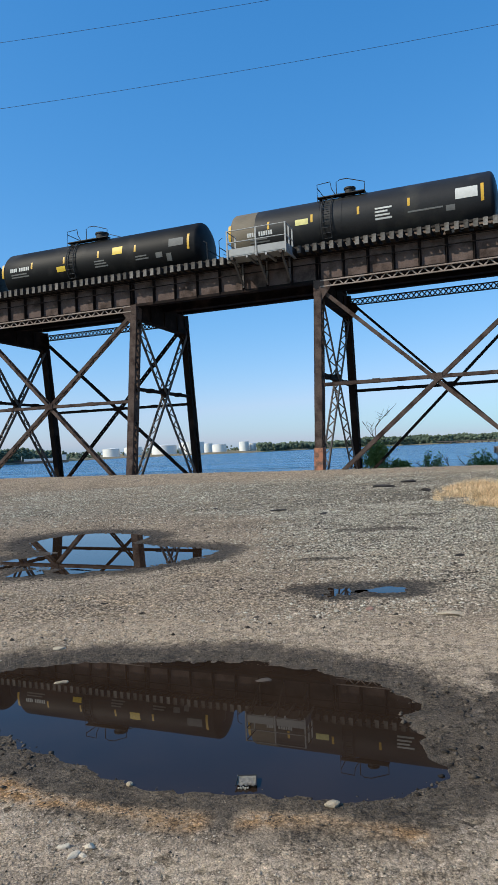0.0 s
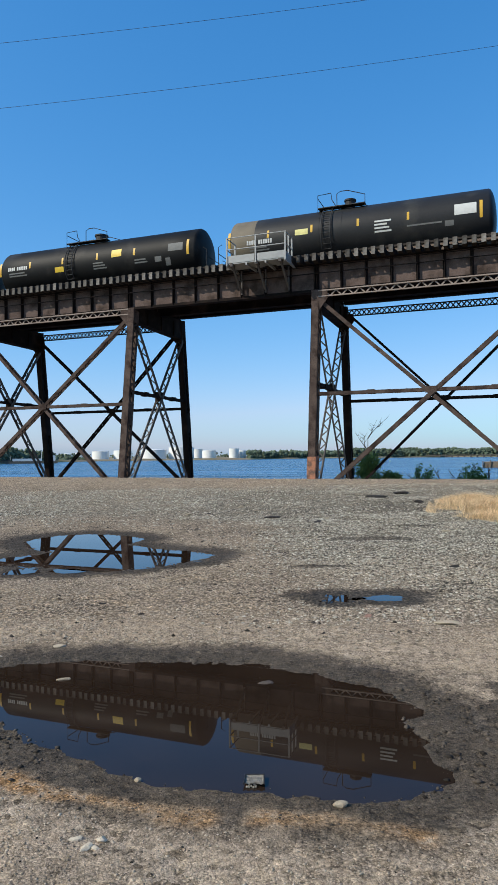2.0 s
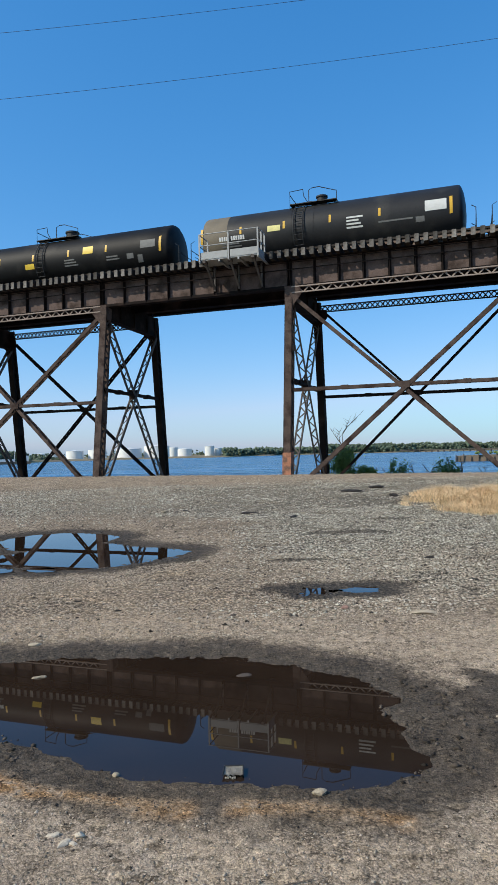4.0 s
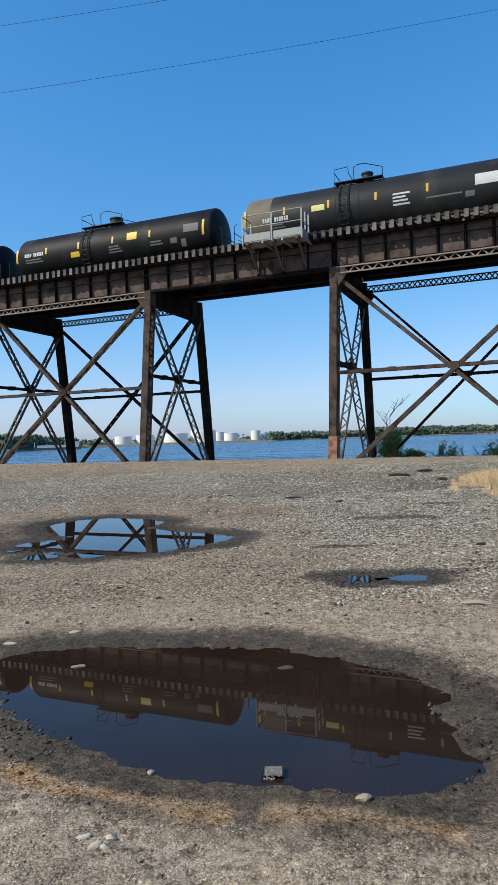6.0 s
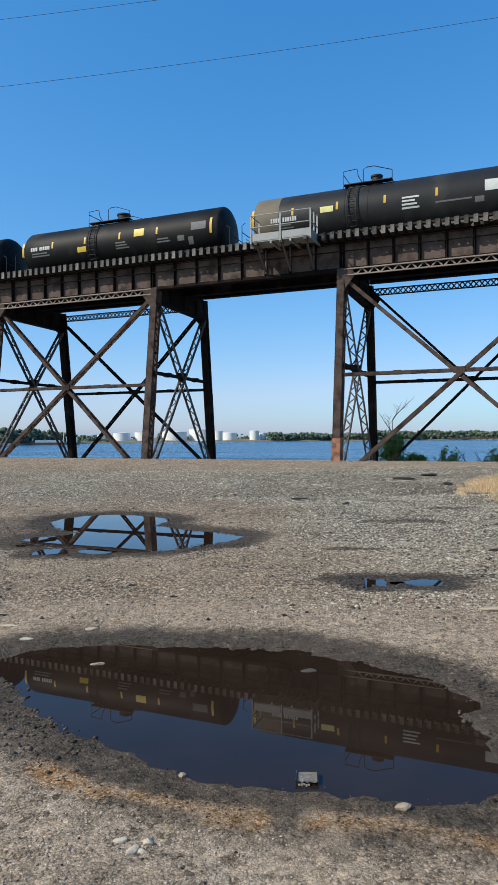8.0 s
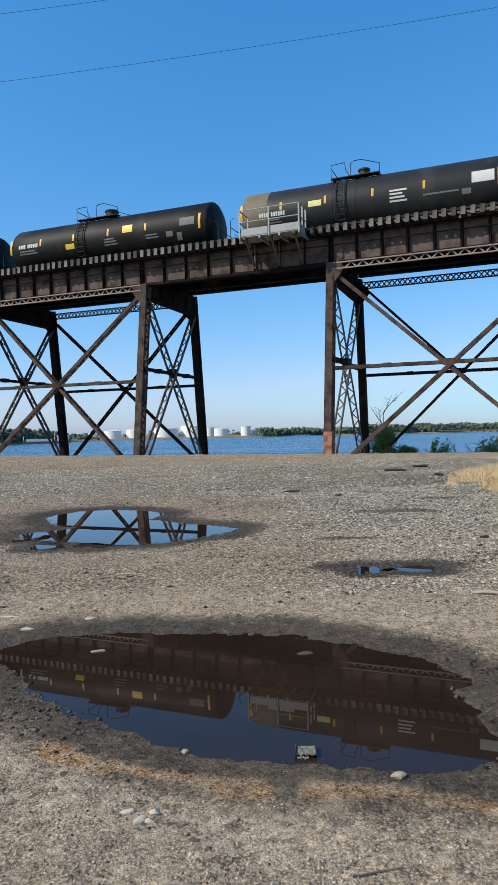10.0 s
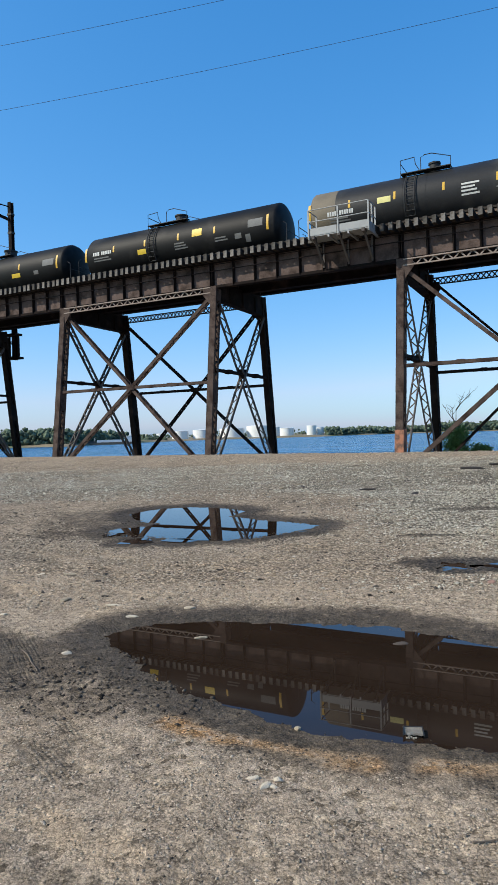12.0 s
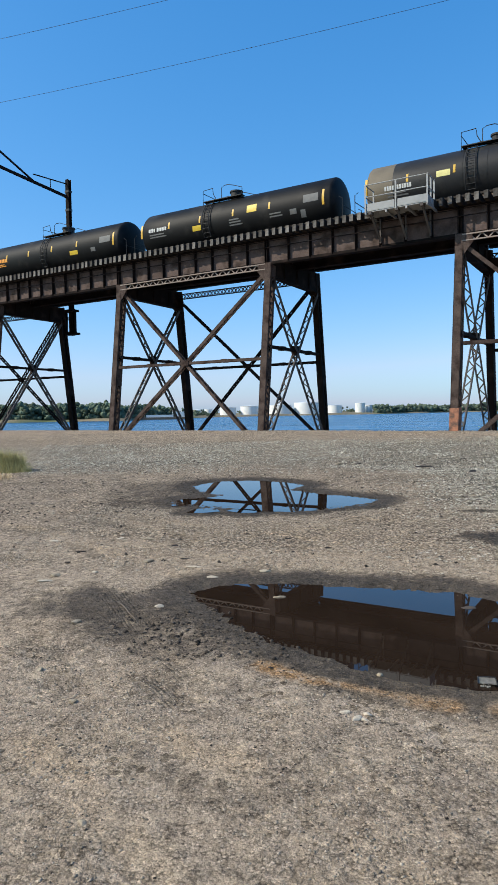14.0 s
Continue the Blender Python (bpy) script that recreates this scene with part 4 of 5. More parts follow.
def tank_mesh(r, length, zc, end_mat_u=0.0):
    bm = bmesh.new()
    prof, n = [], 40
    head = 0.36
    for i in range(7):
        t = math.pi / 2 * i / 6
        prof.append((-length / 2 + head * (1 - math.sin(t)), r * math.cos(t)))
    prof = prof[::-1]
    prof = sorted(prof)
    body = [-length / 2 + head + (length - 2 * head) * k / 10 for k in range(1, 10)]
    prof = prof + [(x, r) for x in body] + [(-x, y) for x, y in prof[::-1]]
    rings = []
    for x, rr in prof:
        if rr < 1e-4:
            rings.append([bm.verts.new((x, 0, zc))])
        else:
            rings.append([bm.verts.new((x, rr * math.sin(2 * math.pi * k / n), zc + rr * math.cos(2 * math.pi * k / n))) for k in range(n)])
    for a, b in zip(rings, rings[1:]):
        for k in range(n):
            va = [a[k % len(a)], a[(k + 1) % len(a)]] if len(a) > 1 else [a[0]]
            vb = [b[(k + 1) % len(b)], b[k % len(b)]] if len(b) > 1 else [b[0]]
            f = bm.faces.new(va + vb)
            if end_mat_u and f.calc_center_median().x < -length / 2 + end_mat_u * length:
                f.material_index = 1
    bmesh.ops.recalc_face_normals(bm, faces=bm.faces[:])
    return bm


def decal(parent, name, material, u0, u1, z0, z1, label="", r=CAR_R, lift=0.006):
    """A thin plate or paint film that follows the near side of the tank."""
    bm = bmesh.new()
    x0, x1 = (u0 - 0.5) * CAR_L, (u1 - 0.5) * CAR_L
    n = max(2, int((z1 - z0) / 0.08))
    rows = []
    for k in range(n + 1):
        z = z0 + (z1 - z0) * k / n
        a = math.asin(max(-0.99, min(0.99, z / r)))
        rows.append([[bm.verts.new((x, -math.cos(a) * q, CAR_Z + math.sin(a) * q)) for x in (x0, x1)] for q in (r - 0.01, r + lift)])
    for p, q in zip(rows, rows[1:]):
        bm.faces.new((p[1][0], p[1][1], q[1][1], q[1][0]))
        for e in (0, 1):
            bm.faces.new((p[0][e], p[1][e], q[1][e], q[0][e]))
    bm.faces.new((rows[0][0][0], rows[0][0][1], rows[0][1][1], rows[0][1][0]))
    bm.faces.new((rows[-1][0][0], rows[-1][1][0], rows[-1][1][1], rows[-1][0][1]))
    bmesh.ops.recalc_face_normals(bm, faces=bm.faces[:])
    return part(name, bm, material, parent, label)


def stencil(parent, material, u0, u1, z0, z1, count, gap=None):
    """A row of letter-sized bars."""
    w = (u1 - u0) / count
    for k in range(count):
        if k == gap:
            continue
        decal(parent, "stencil_bar", material, u0 + w * k, u0 + w * (k + 0.72), z0, z1)


def small_print(parent, material, u0, u1, z0, z1, lines):
    h = (z1 - z0) / lines
    for k in range(lines):
        short = 1 - 0.25 * ((k * 7) % 3) / 2
        decal(parent, "stencil_line", material, u0, u0 + (u1 - u0) * short, z0 + h * (k + 0.25), z0 + h * (k + 0.75))


truck_cache = {}


def truck(parent, x):
    if not truck_cache:
        bm = bmesh.new()
        for y in (-0.98, 0.98):
            for a, b in (((-1.15, 0.55), (-0.45, 0.72)), ((-0.45, 0.72), (0.45, 0.72)), ((0.45, 0.72), (1.15, 0.55)), ((-0.85, 0.4), (-0.3, 0.3)), ((-0.3, 0.3), (0.3, 0.3)), ((0.3, 0.3), (0.85, 0.4))):
                prism(bm, (a[0], y, a[1]), (b[0], y, b[1]), (0, 0.07, 0), (0, 0, 0.07))
        box(bm, -0.25, 0.25, -1.05, 1.05, 0.35, 0.66)
        truck_cache["frame"] = bm
        frame_ob = part("truck", bm, DARKMETAL, parent)
        truck_cache["frame"] = frame_ob.data
        bm = bmesh.new()
        for y, s in ((-0.75, -1), (0.75, 1)):
            tube(bm, [(0, y - 0.065, 0), (0, y + 0.065, 0)], 0.455, 24)
            tube(bm, [(0, y - s * 0.09, 0), (0, y - s * 0.066, 0)], 0.48, 24)
        tube(bm, [(0, -1.0, 0), (0, 1.0, 0)], 0.08, 10)
        w = part("wheelset", bm, RAIL, frame_ob)
        truck_cache["wheel"] = w.data
        w.location = (-0.88, 0, 0.46)
        frame_ob.location = (x, 0, 0)
    else:
        frame_ob = share("truck", truck_cache["frame"], parent, pose(x, 0, 0))
        share("wheelset", truck_cache["wheel"], frame_ob, pose(-0.88, 0, 0.46))
    share("wheelset", truck_cache["wheel"], frame_ob, pose(0.88, 0, 0.46))


def hoop(parent, pts, material, r=0.022):
    bm = bmesh.new()
    tube(bm, pts, r, 6)
    return part("railing", bm, material, parent)


def tank_car(x, paint, label, ladder=0.385, dome=0.48, dome_r=0.36, bands=(), tan_end=0.0, stripe=YELLOW, stripes=(0.173, 0.345, 0.52, 0.70), tall=(0.012, 0.945)):
    car = tagged(empty("tank_car", BRIDGE @ pose(x, 4.42, DECK + 0.18)), label, "tank car", "tank cars of the train")
    part("tank", tank_mesh(CAR_R, CAR_L, CAR_Z, tan_end), (paint, TANEND) if tan_end else paint, car, smooth=True)
    top = CAR_Z + CAR_R
    # sills and end platforms
    for s in (-1, 1):
        bm = bmesh.new()
        box(bm, min(s * 4.6, s * 7.6), max(s * 4.6, s * 7.6), -0.35, 0.35, 0.62, 0.86)
        box(bm, s * 6.75 - 0.75, s * 6.75 + 0.75, -1.42, 1.42, 0.80, 0.88)
        part("stub_sill", bm, DARKMETAL, car)
        bm = bmesh.new()
        box(bm, s * 5.6 - 0.25, s * 5.6 + 0.25, -1.2, 1.2, 0.66, 1.0)
        part("saddle", bm, DARKMETAL, car)
        bm = bmesh.new()
        box(bm, min(s * 7.55, s * 7.65), max(s * 7.55, s * 7.65), -0.1, 0.1, 0.66, 0.86)
        part("coupler", bm, RAIL, car)
        truck(car, s * 5.6)
        for y in (-1.38, 1.38):
            hoop(car, [(s * 7.3, y, 0.85), (s * 7.3, y, 1.9), (s * 7.1, y, 2.02)], DARKMETAL)
        hoop(car, [(s * 7.3, -1.38, 1.55), (s * 7.3, 1.38, 1.55)], DARKMETAL)
    # manway, top platform, railings, ladder
    dx, lx = (dome - 0.5) * CAR_L, (ladder - 0.5) * CAR_L
    bm = bmesh.new()
    tube(bm, [(dx, 0, top - 0.1), (dx, 0, top + 0.42)], dome_r, 20)
    tube(bm, [(dx, 0, top + 0.42), (dx, 0, top + 0.5), (dx, 0, top + 0.56)], [dome_r + 0.05, dome_r + 0.05, dome_r * 0.6], 20)
    part("manway", bm, DARKMETAL, car)
    x0, x1 = min(dx, lx) - 0.55, max(dx, lx) + 0.95
    for y in (-0.75, 0.75):
        bm = bmesh.new()
        box(bm, x0, x1, y - 0.22, y + 0.22, top - 0.09, top - 0.05)
        part("top_walkway", bm, DARKMETAL, car)
        hoop(car, [(x0, y * 1.2, top - 0.3), (x0, y * 1.2, top + 0.62), (x0 + 0.7, y * 1.2, top + 0.66), (x0 + 0.75, y * 1.2, top + 0.3), (x0 + 0.95, y * 1.2, top - 0.05)], DARKMETAL)
        hoop(car, [(dx - 0.5, y * 1.2, top - 0.05), (dx - 0.5, y * 1.2, top + 0.58), (dx - 0.3, y * 1.2, top + 0.68), (x1 - 0.9, y * 1.2, top + 0.68), (x1, y * 1.2, top + 0.36), (x1, y * 1.2, top - 0.2)], DARKMETAL)
    hoop(car, [(x0, -0.9, top + 0.45), (x0, 0.9, top + 0.45)], DARKMETAL)
    bm = bmesh.new()
    arc = [(math.radians(a)) for a in range(-35, 66, 10)]
    for e in (-0.24, 0.24):
        tube(bm, [(lx + e, -math.cos(a) * (CAR_R + 0.1), CAR_Z + math.sin(a) * (CAR_R + 0.1)) for a in arc], 0.03, 6)
    for a in arc:
        tube(bm, [(lx - 0.24, -math.cos(a) * (CAR_R + 0.1), CAR_Z + math.sin(a) * (CAR_R + 0.1)), (lx + 0.24, -math.cos(a) * (CAR_R + 0.1), CAR_Z + math.sin(a) * (CAR_R + 0.1))], 0.018, 6)
    part("ladder", bm, DARKMETAL, car)
    for u in bands:
        bm = bmesh.new()
        xx = (u - 0.5) * CAR_L
        tube(bm, [(xx - 0.1, 0, CAR_Z), (xx + 0.1, 0, CAR_Z)], CAR_R + 0.012, 48, False)
        part("weld_band", bm, SATINTANK, car, smooth=True)
    for u in stripes:
        decal(car, "reflector", stripe, u, u + 0.0085, 0.02, 0.42)
    for u in tall:
        decal(car, "reflector", stripe, u, u + 0.010, -0.3, 0.55)
    return car


PITCH = 15.32
C0 = -4.35
car = tank_car(C0, BLACKTANK, "black tank car with yellow placards and white stencilled lettering")
stencil(car, WHITE, 0.06, 0.165, -0.02, 0.2, 11, 4)
small_print(car, DULLWHITE, 0.065, 0.16, -0.42, -0.12, 2)
decal(car, "placard", PLACARD, 0.31, 0.355, -0.42, -0.12)
decal(car, "placard", PLACARD, 0.595, 0.643, 0.05, 0.48)
decal(car, "data_panel", DULLWHITE, 0.862, 0.928, -0.02, 0.42)
decal(car, "sign_holder", DULLWHITE, 0.80, 0.83, -0.5, -0.22)
decal(car, "sign_holder", DULLWHITE, 0.848, 0.87, -0.75, -0.35)
small_print(car, DULLWHITE, 0.505, 0.57, -0.55, -0.1, 3)
small_print(car, DULLWHITE, 0.705, 0.765, -0.5, -0.2, 2)

car = tank_car(C0 + PITCH, SATINTANK, "dusty dark grey tank car with a tan-stained end", ladder=0.405, dome=0.475, dome_r=0.26, bands=(0.37, 0.455), tan_end=0.11)
stencil(car, WHITE, 0.09, 0.195, -0.25, -0.03, 11, 4)
small_print(car, DULLWHITE, 0.1, 0.18, -0.62, -0.35, 2)
decal(car, "placard", mat("pale_yellow_placard", (0.62, 0.56, 0.22), 0.6), 0.285, 0.335, -0.05, 0.25)
small_print(car, WHITE, 0.585, 0.645, -0.45, 0.22, 4)
decal(car, "data_panel", WHITE, 0.862, 0.935, -0.05, 0.48)
small_print(car, DULLWHITE, 0.70, 0.82, -0.35, -0.2, 1)
decal(car, "sign_holder", DULLWHITE, 0.83, 0.86, -0.5, -0.25)

car = tank_car(C0 + 2 * PITCH, BLACKTANK, "glossy black tank car with white lettering and yellow plate", ladder=0.49, dome=0.5, dome_r=0.22, stripe=mat("pale_reflector", (0.62, 0.56, 0.35), 0.5), stripes=(0.22, 0.395, 0.56, 0.72), tall=(0.012, 0.945))
stencil(car, WHITE, 0.05, 0.135, 0.05, 0.27, 10, 4)
small_print(car, DULLWHITE, 0.06, 0.13, -0.35, -0.1, 2)
decal(car, "placard", PLACARD, 0.69, 0.742, -0.1, 0.16)
decal(car, "data_panel", DULLWHITE, 0.862, 0.93, 0.1, 0.5)
small_print(car, DULLWHITE, 0.585, 0.65, -0.3, 0.1, 3)

car = tank_car(C0 - PITCH, BLACKTANK, "matt black tank car with orange stencilled lettering", ladder=0.465, dome=0.545, dome_r=0.42)
stencil(car, ORANGE, 0.065, 0.185, -0.08, 0.18, 10, 4)
small_print(car, ORANGE, 0.07, 0.17, -0.4, -0.18, 2)
decal(car, "placard", PLACARD, 0.655, 0.71, -0.45, -0.18)
decal(car, "data_panel", DULLWHITE, 0.86, 0.93, -0.02, 0.4)
decal(car, "sign_holder", DULLWHITE, 0.80, 0.83, -0.45, -0.2)

car = tank_car(C0 - 2 * PITCH, GREYTANK, "light grey tank car with a black rubber-streaked end", ladder=0.5, dome=0.55, dome_r=0.2)
stencil(car, DULLWHITE, 0.085, 0.19, -0.2, 0.0, 10, 4)
decal(car, "placard", PLACARD, 0.63, 0.685, -0.15, 0.2)
decal(car, "data_panel", WHITE, 0.875, 0.955, -0.05, 0.4)
decal(car, "stripe", DARKMETAL, 0.012, 0.04, -0.9, 0.9, "black stripe round the tank end")

car = tank_car(C0 + 3 * PITCH, GREYTANK, "light grey tank car with a long top walkway railing", ladder=0.02, dome=0.46, dome_r=0.35)
stencil(car, WHITE, 0.12, 0.19, 0.1, 0.35, 6)
decal(car, "placard", PLACARD, 0.56, 0.62, 0.2, 0.4)
decal(car, "data_panel", WHITE, 0.80, 0.885, 0.4, 0.8)
hoop(car, [(-7.2, -0.8, CAR_Z + 1.2), (-7.2, -0.8, CAR_Z + 2.2), (7.2, -0.8, CAR_Z + 2.2), (7.2, -0.8, CAR_Z + 1.2)], DARKMETAL)
tank_car(C0 - 3 * PITCH, BLACKTANK, "dull black tank car at the tail of the visible train")


# ---- catenary mast by the bridge ----
mast = tagged(empty("catenary_mast", BRIDGE @ pose(-21.3, 6.65, 0)), "dark steel catenary mast with a braced arm over the tracks", "mast")
bm = bmesh.new()
for e in (-1, 1):
    prism(bm, (0, 0.13 * e, 7.7), (0, 0.13 * e, 19.6), (0.16, 0, 0), (0, 0.02, 0))
prism(bm, (0, 0, 7.7), (0, 0, 19.6), (0.02, 0, 0), (0, 0.13, 0))
part("pole", bm, STEEL, mast)
for z in (15.3, 17.2, 18.6):
    bm = bmesh.new()
    box(bm, -0.2, 0.2, -0.18, 0.18, z, z + 0.16)
    part("clamp", bm, DARKMETAL, mast)
bm = bmesh.new()
prism(bm, (0, 0, 18.25), (-1.3, -6.6, 19.4), (0.06, 0, 0), (0, 0, 0.1))
part("arm", bm, STEEL, mast)
bm = bmesh.new()
tube(bm, [(0, 0, 19.25), (-0.55, -2.9, 19.3)], 0.045, 6)
part("arm_strut", bm, STEEL, mast)
bm = bmesh.new()
tube(bm, [(-0.3, -1.5, 18.5), (-0.3, -1.5, 19.3)], 0.03, 6)
part("arm_strut", bm, STEEL, mast)
bm = bmesh.new()
prism(bm, (-0.6, -2.7, 18.75), (-1.3, -6.6, 21.0), (0.04, 0, 0), (0, 0, 0.07))
part("arm_brace", bm, STEEL, mast)
# lattice foot bracket that carries the mast on the cross girder
bm = bmesh.new()
lattice(bm, (0, -0.1, 7.9), (0, -0.1, 9.6), (0.46, 0, 0), (0, 0.1, 0), 0.07, 0.55, 0.04)
box(bm, -0.62, 0.62, -0.25, 0.25, 7.75, 7.9)
box(bm, -0.6, 0.6, -0.5, 0.2, 9.5, 9.65)
part("foot_bracket", bm, STEEL, mast)

# ---- overhead cables ----
for name, x0, z0, x1, z1, sag in (("overhead_cable", -46.0, 13.3, 46.0, 24.9, 2.41), ("overhead_cable", -46.0, 15.95, 46.0, 27.5, 2.41)):
    bm = bmesh.new()
    pts = []
    for k in range(41):
        t = k / 40
        pts.append((x0 + (x1 - x0) * t, 30.0, z0 + (z1 - z0) * t - sag * 4 * t * (1 - t)))
    tube(bm, pts, 0.007, 6)
    tagged(part(name, bm, WIREM), "thin dark overhead cable strung across the sky", "cable", "overhead cables")



# ---- the far shore ----
def shore_dist(a):
    """Distance of the far waterline, by azimuth in degrees from +y."""
    return float(np.interp(a, (-80, -45, -35, -21, -15, -10, 0, 5, 12, 20, 40, 80), (700, 640, 630, 600, 790, 930, 990, 1180, 1330, 1450, 1700, 2200)))


def polar(a, d, z):
    return (d * math.sin(radians(a)), 3.5 + d * math.cos(radians(a)), z)


bm = bmesh.new()
rows = []
for k in range(161):
    a = -80 + k
    d = shore_dist(a) * (1 + 0.012 * math.sin(k * 1.7) + 0.008 * math.sin(k * 0.61))
    rise = 1.9 + 0.5 * math.sin(k * 0.9)
    rows.append([bm.verts.new(polar(a, d + dd, RIVER_Z + zz)) for dd, zz in ((-3, -0.6), (2, 0.7), (14, rise), (120, rise + 0.6), (1400, rise + 3))])
for p, q in zip(rows, rows[1:]):
    for i in range(4):
        bm.faces.new((p[i], q[i], q[i + 1], p[i + 1]))
bmesh.ops.recalc_face_normals(bm, faces=bm.faces[:])
tagged(part("far_shore", bm, LAND, smooth=True), "low tan and green marsh bank across the river", "shore", kind="structure")


def clumps(places, seed, name, material, sub=2):
    """Many uneven leaf clumps in one mesh: x, y, z, radius, flatness."""
    rnd = random.Random(seed)
    bm0 = bmesh.new()
    bmesh.ops.create_icosphere(bm0, subdivisions=sub, radius=1)
    base = np.array([v.co[:] for v in bm0.verts])
    tri = np.array([[v.index for v in f.verts] for f in bm0.faces])
    bm0.free()
    co, fa = [], []
    for k, (x, y, z, r, fl) in enumerate(places):
        ph = rnd.random() * 50
        wob = 1 + 0.55 * (vnoise(base[:, 0] * 2.3 + ph, base[:, 1] * 2.3 + base[:, 2] * 1.9 + ph, k % 17) - 0.5) + 0.35 * (vnoise(base[:, 0] * 5.1 + ph, base[:, 2] * 5.1 - base[:, 1] * 4.0, k % 13) - 0.5)
        c = base * wob[:, None] * r * np.array([1, 1, fl]) + np.array([x, y, z])
        fa.append(tri + len(base) * k)
        co.append(c)
    co, fa = np.concatenate(co), np.concatenate(fa)
    me = bpy.data.meshes.new(name)
    me.from_pydata(co.tolist(), [], fa.tolist())
    me.materials.append(material)
    return new(name, me)


rnd = random.Random(7)
spots = []
for a0, a1, n, h0, h1, back in ((-48, -21, 5200, 8, 18, 60), (-22, -16.6, 1200, 7, 15, 60), (-16.6, -13, 90, 6, 11, 90), (-13.2, 2, 200, 9, 15, 330), (0.6, 9, 1500, 8, 14, 110), (9, 30, 4200, 12, 21, 110), (30, 60, 350, 10, 18, 120)):
    for k in range(n):
        a = rnd.uniform(a0, a1)
        big = 1 + 0.35 * math.sin(a * 1.9) + 0.2 * math.sin(a * 5.3)
        h = rnd.uniform(h0, h1) * (0.72 + 0.22 * big)
        d = shore_dist(a) + 18 + rnd.random() * back + (230 if back > 300 else 0)
        r = rnd.uniform(1.2, 2.8) * (1.35 if a > 0 else 1)
        z = RIVER_Z + 2 + rnd.choice((0.1, 0.28, 0.46, 0.64, 0.82)) * h
        x, y, _ = polar(a, d, 0)
        spots.append((x, y, z, r, rnd.uniform(0.7, 1.15)))
tagged(clumps(spots, 3, "far_woods", FARLEAF, 1), "dark green woods along the far river bank", "woods", kind="stuff")


def storage_tank(az0, az1, d, h):
    a = (az0 + az1) / 2
    r = d * math.sin(radians(abs(az1 - az0) / 2))
    d = d + r
    tank = tagged(empty("storage_tank", Matrix.Translation(polar(a, d, RIVER_Z + 2.2))), "large white cylindrical oil storage tank", "storage tank", "oil tanks across the river")
    bm = bmesh.new()
    tube(bm, [(0, 0, -1), (0, 0, h)], r, 40, False)
    part("shell", bm, OILTANK, tank, smooth=True)
    bm = bmesh.new()
    tube(bm, [(0, 0, h - 0.15), (0, 0, h + 0.1), (0, 0, h + 0.08 * r)], [r + 0.15, r + 0.15, 0.3], 40)
    part("roof", bm, OILTANK, tank)
    bm = bmesh.new()
    pts = [(-(r + 0.6) * math.sin(t), -(r + 0.6) * math.cos(t), h * (t + 0.4) / 1.4) for t in (-0.4, 0.0, 0.4, 0.7, 1.0)]
    tube(bm, pts, 0.14, 5)
    part("stair", bm, OILTANK, tank)


for az0, az1, d, h in ((-14.96, -14.01, 980, 8.2), (-13.87, -13.2, 980, 8.6), (-12.57, -11.14, 985, 11.2), (-10.8, -9.26, 990, 12.4), (-8.5, -6.34, 1000, 13.4), (-6.2, -4.0, 1010, 16.8), (-4.15, -3.3, 1120, 15), (-3.34, -2.11, 1060, 12.2), (-1.03, -0.19, 1060, 15.2), (-0.19, 0.41, 1075, 12)):
    storage_tank(az0, az1, d, h)

# landing stage with a white shed and masts on the near end of the far bank
stage = tagged(empty("landing_stage", Matrix.Translation(polar(-17.6, 655, RIVER_Z)) @ pose(0, 0, 0, 0, 0, 17.6)), "white landing stage with a shed and masts on the far bank", "pier")
for name, b_, m_ in (("deck", (-26, 26, -4, 4, -0.5, 2.3), PIERM), ("shed", (-14, 12, -3, 3, 2.3, 4.6), OILTANK), ("shed", (14, 24, -2, 3, 2.3, 7.5), OILTANK), ("shed", (-24, -16, -2, 2, 2.3, 3.6), LACE)):
    bm = bmesh.new()
    box(bm, *b_)
    part(name, bm, m_, stage)
for x, h in ((11.5, 13.0), (20, 10), (-16, 7)):
    bm = bmesh.new()
    tube(bm, [(x, 0, 0), (x, 0, h)], 0.22, 6)
    part("mast_pole", bm, OILTANK, stage)

# ruined pier in the river
pier = tagged(empty("ruined_pier", Matrix.Translation((114, 300, RIVER_Z)) @ pose(0, 0, 0, 0, 0, -20)), "ruined timber and earth pier overgrown with weeds", "pier")
bm = bmesh.new()
v = [bm.verts.new((x, y, z)) for x, y, z in ((-6, -3, -1), (22, -3, -1), (22, 3, -1), (-6, 3, -1), (-5.5, -2.6, 2.6), (22, -2.6, 3.2), (22, 2.6, 3.2), (-5.5, 2.6, 2.6))]
for ids in ((0, 1, 5, 4), (1, 2, 6, 5), (2, 3, 7, 6), (3, 0, 4, 7), (4, 5, 6, 7)):
    bm.faces.new([v[i] for i in ids])
part("pier_body", bm, PIERM, pier)
for k in range(9):
    bm = bmesh.new()
    x = -6 + k * 3.2
    tube(bm, [(x, -3.3, -1), (x + 0.1, -3.3, 2.9 + 0.5 * math.sin(k * 2.3))], 0.25, 6)
    part("pile", bm, BARK, pier)
spots = [(114 + rnd.uniform(2, 20), 300 + rnd.uniform(-8, 0), RIVER_Z + 3.4 + rnd.uniform(0, 0.7), rnd.uniform(0.4, 0.9), 0.8) for k in range(26)]
wd = clumps(spots, 9, "weeds", LEAF)
wd.parent = pier
wd.matrix_parent_inverse = pier.matrix_world.inverted()

# low road bridge far up the river
bm = bmesh.new()
a_, b_ = Vector(polar(15.5, 1330, RIVER_Z + 4.2)), Vector(polar(27, 1150, RIVER_Z + 4.2))
prism(bm, a_, b_, (0, 2.5, 0), (0, 0, 0.7))
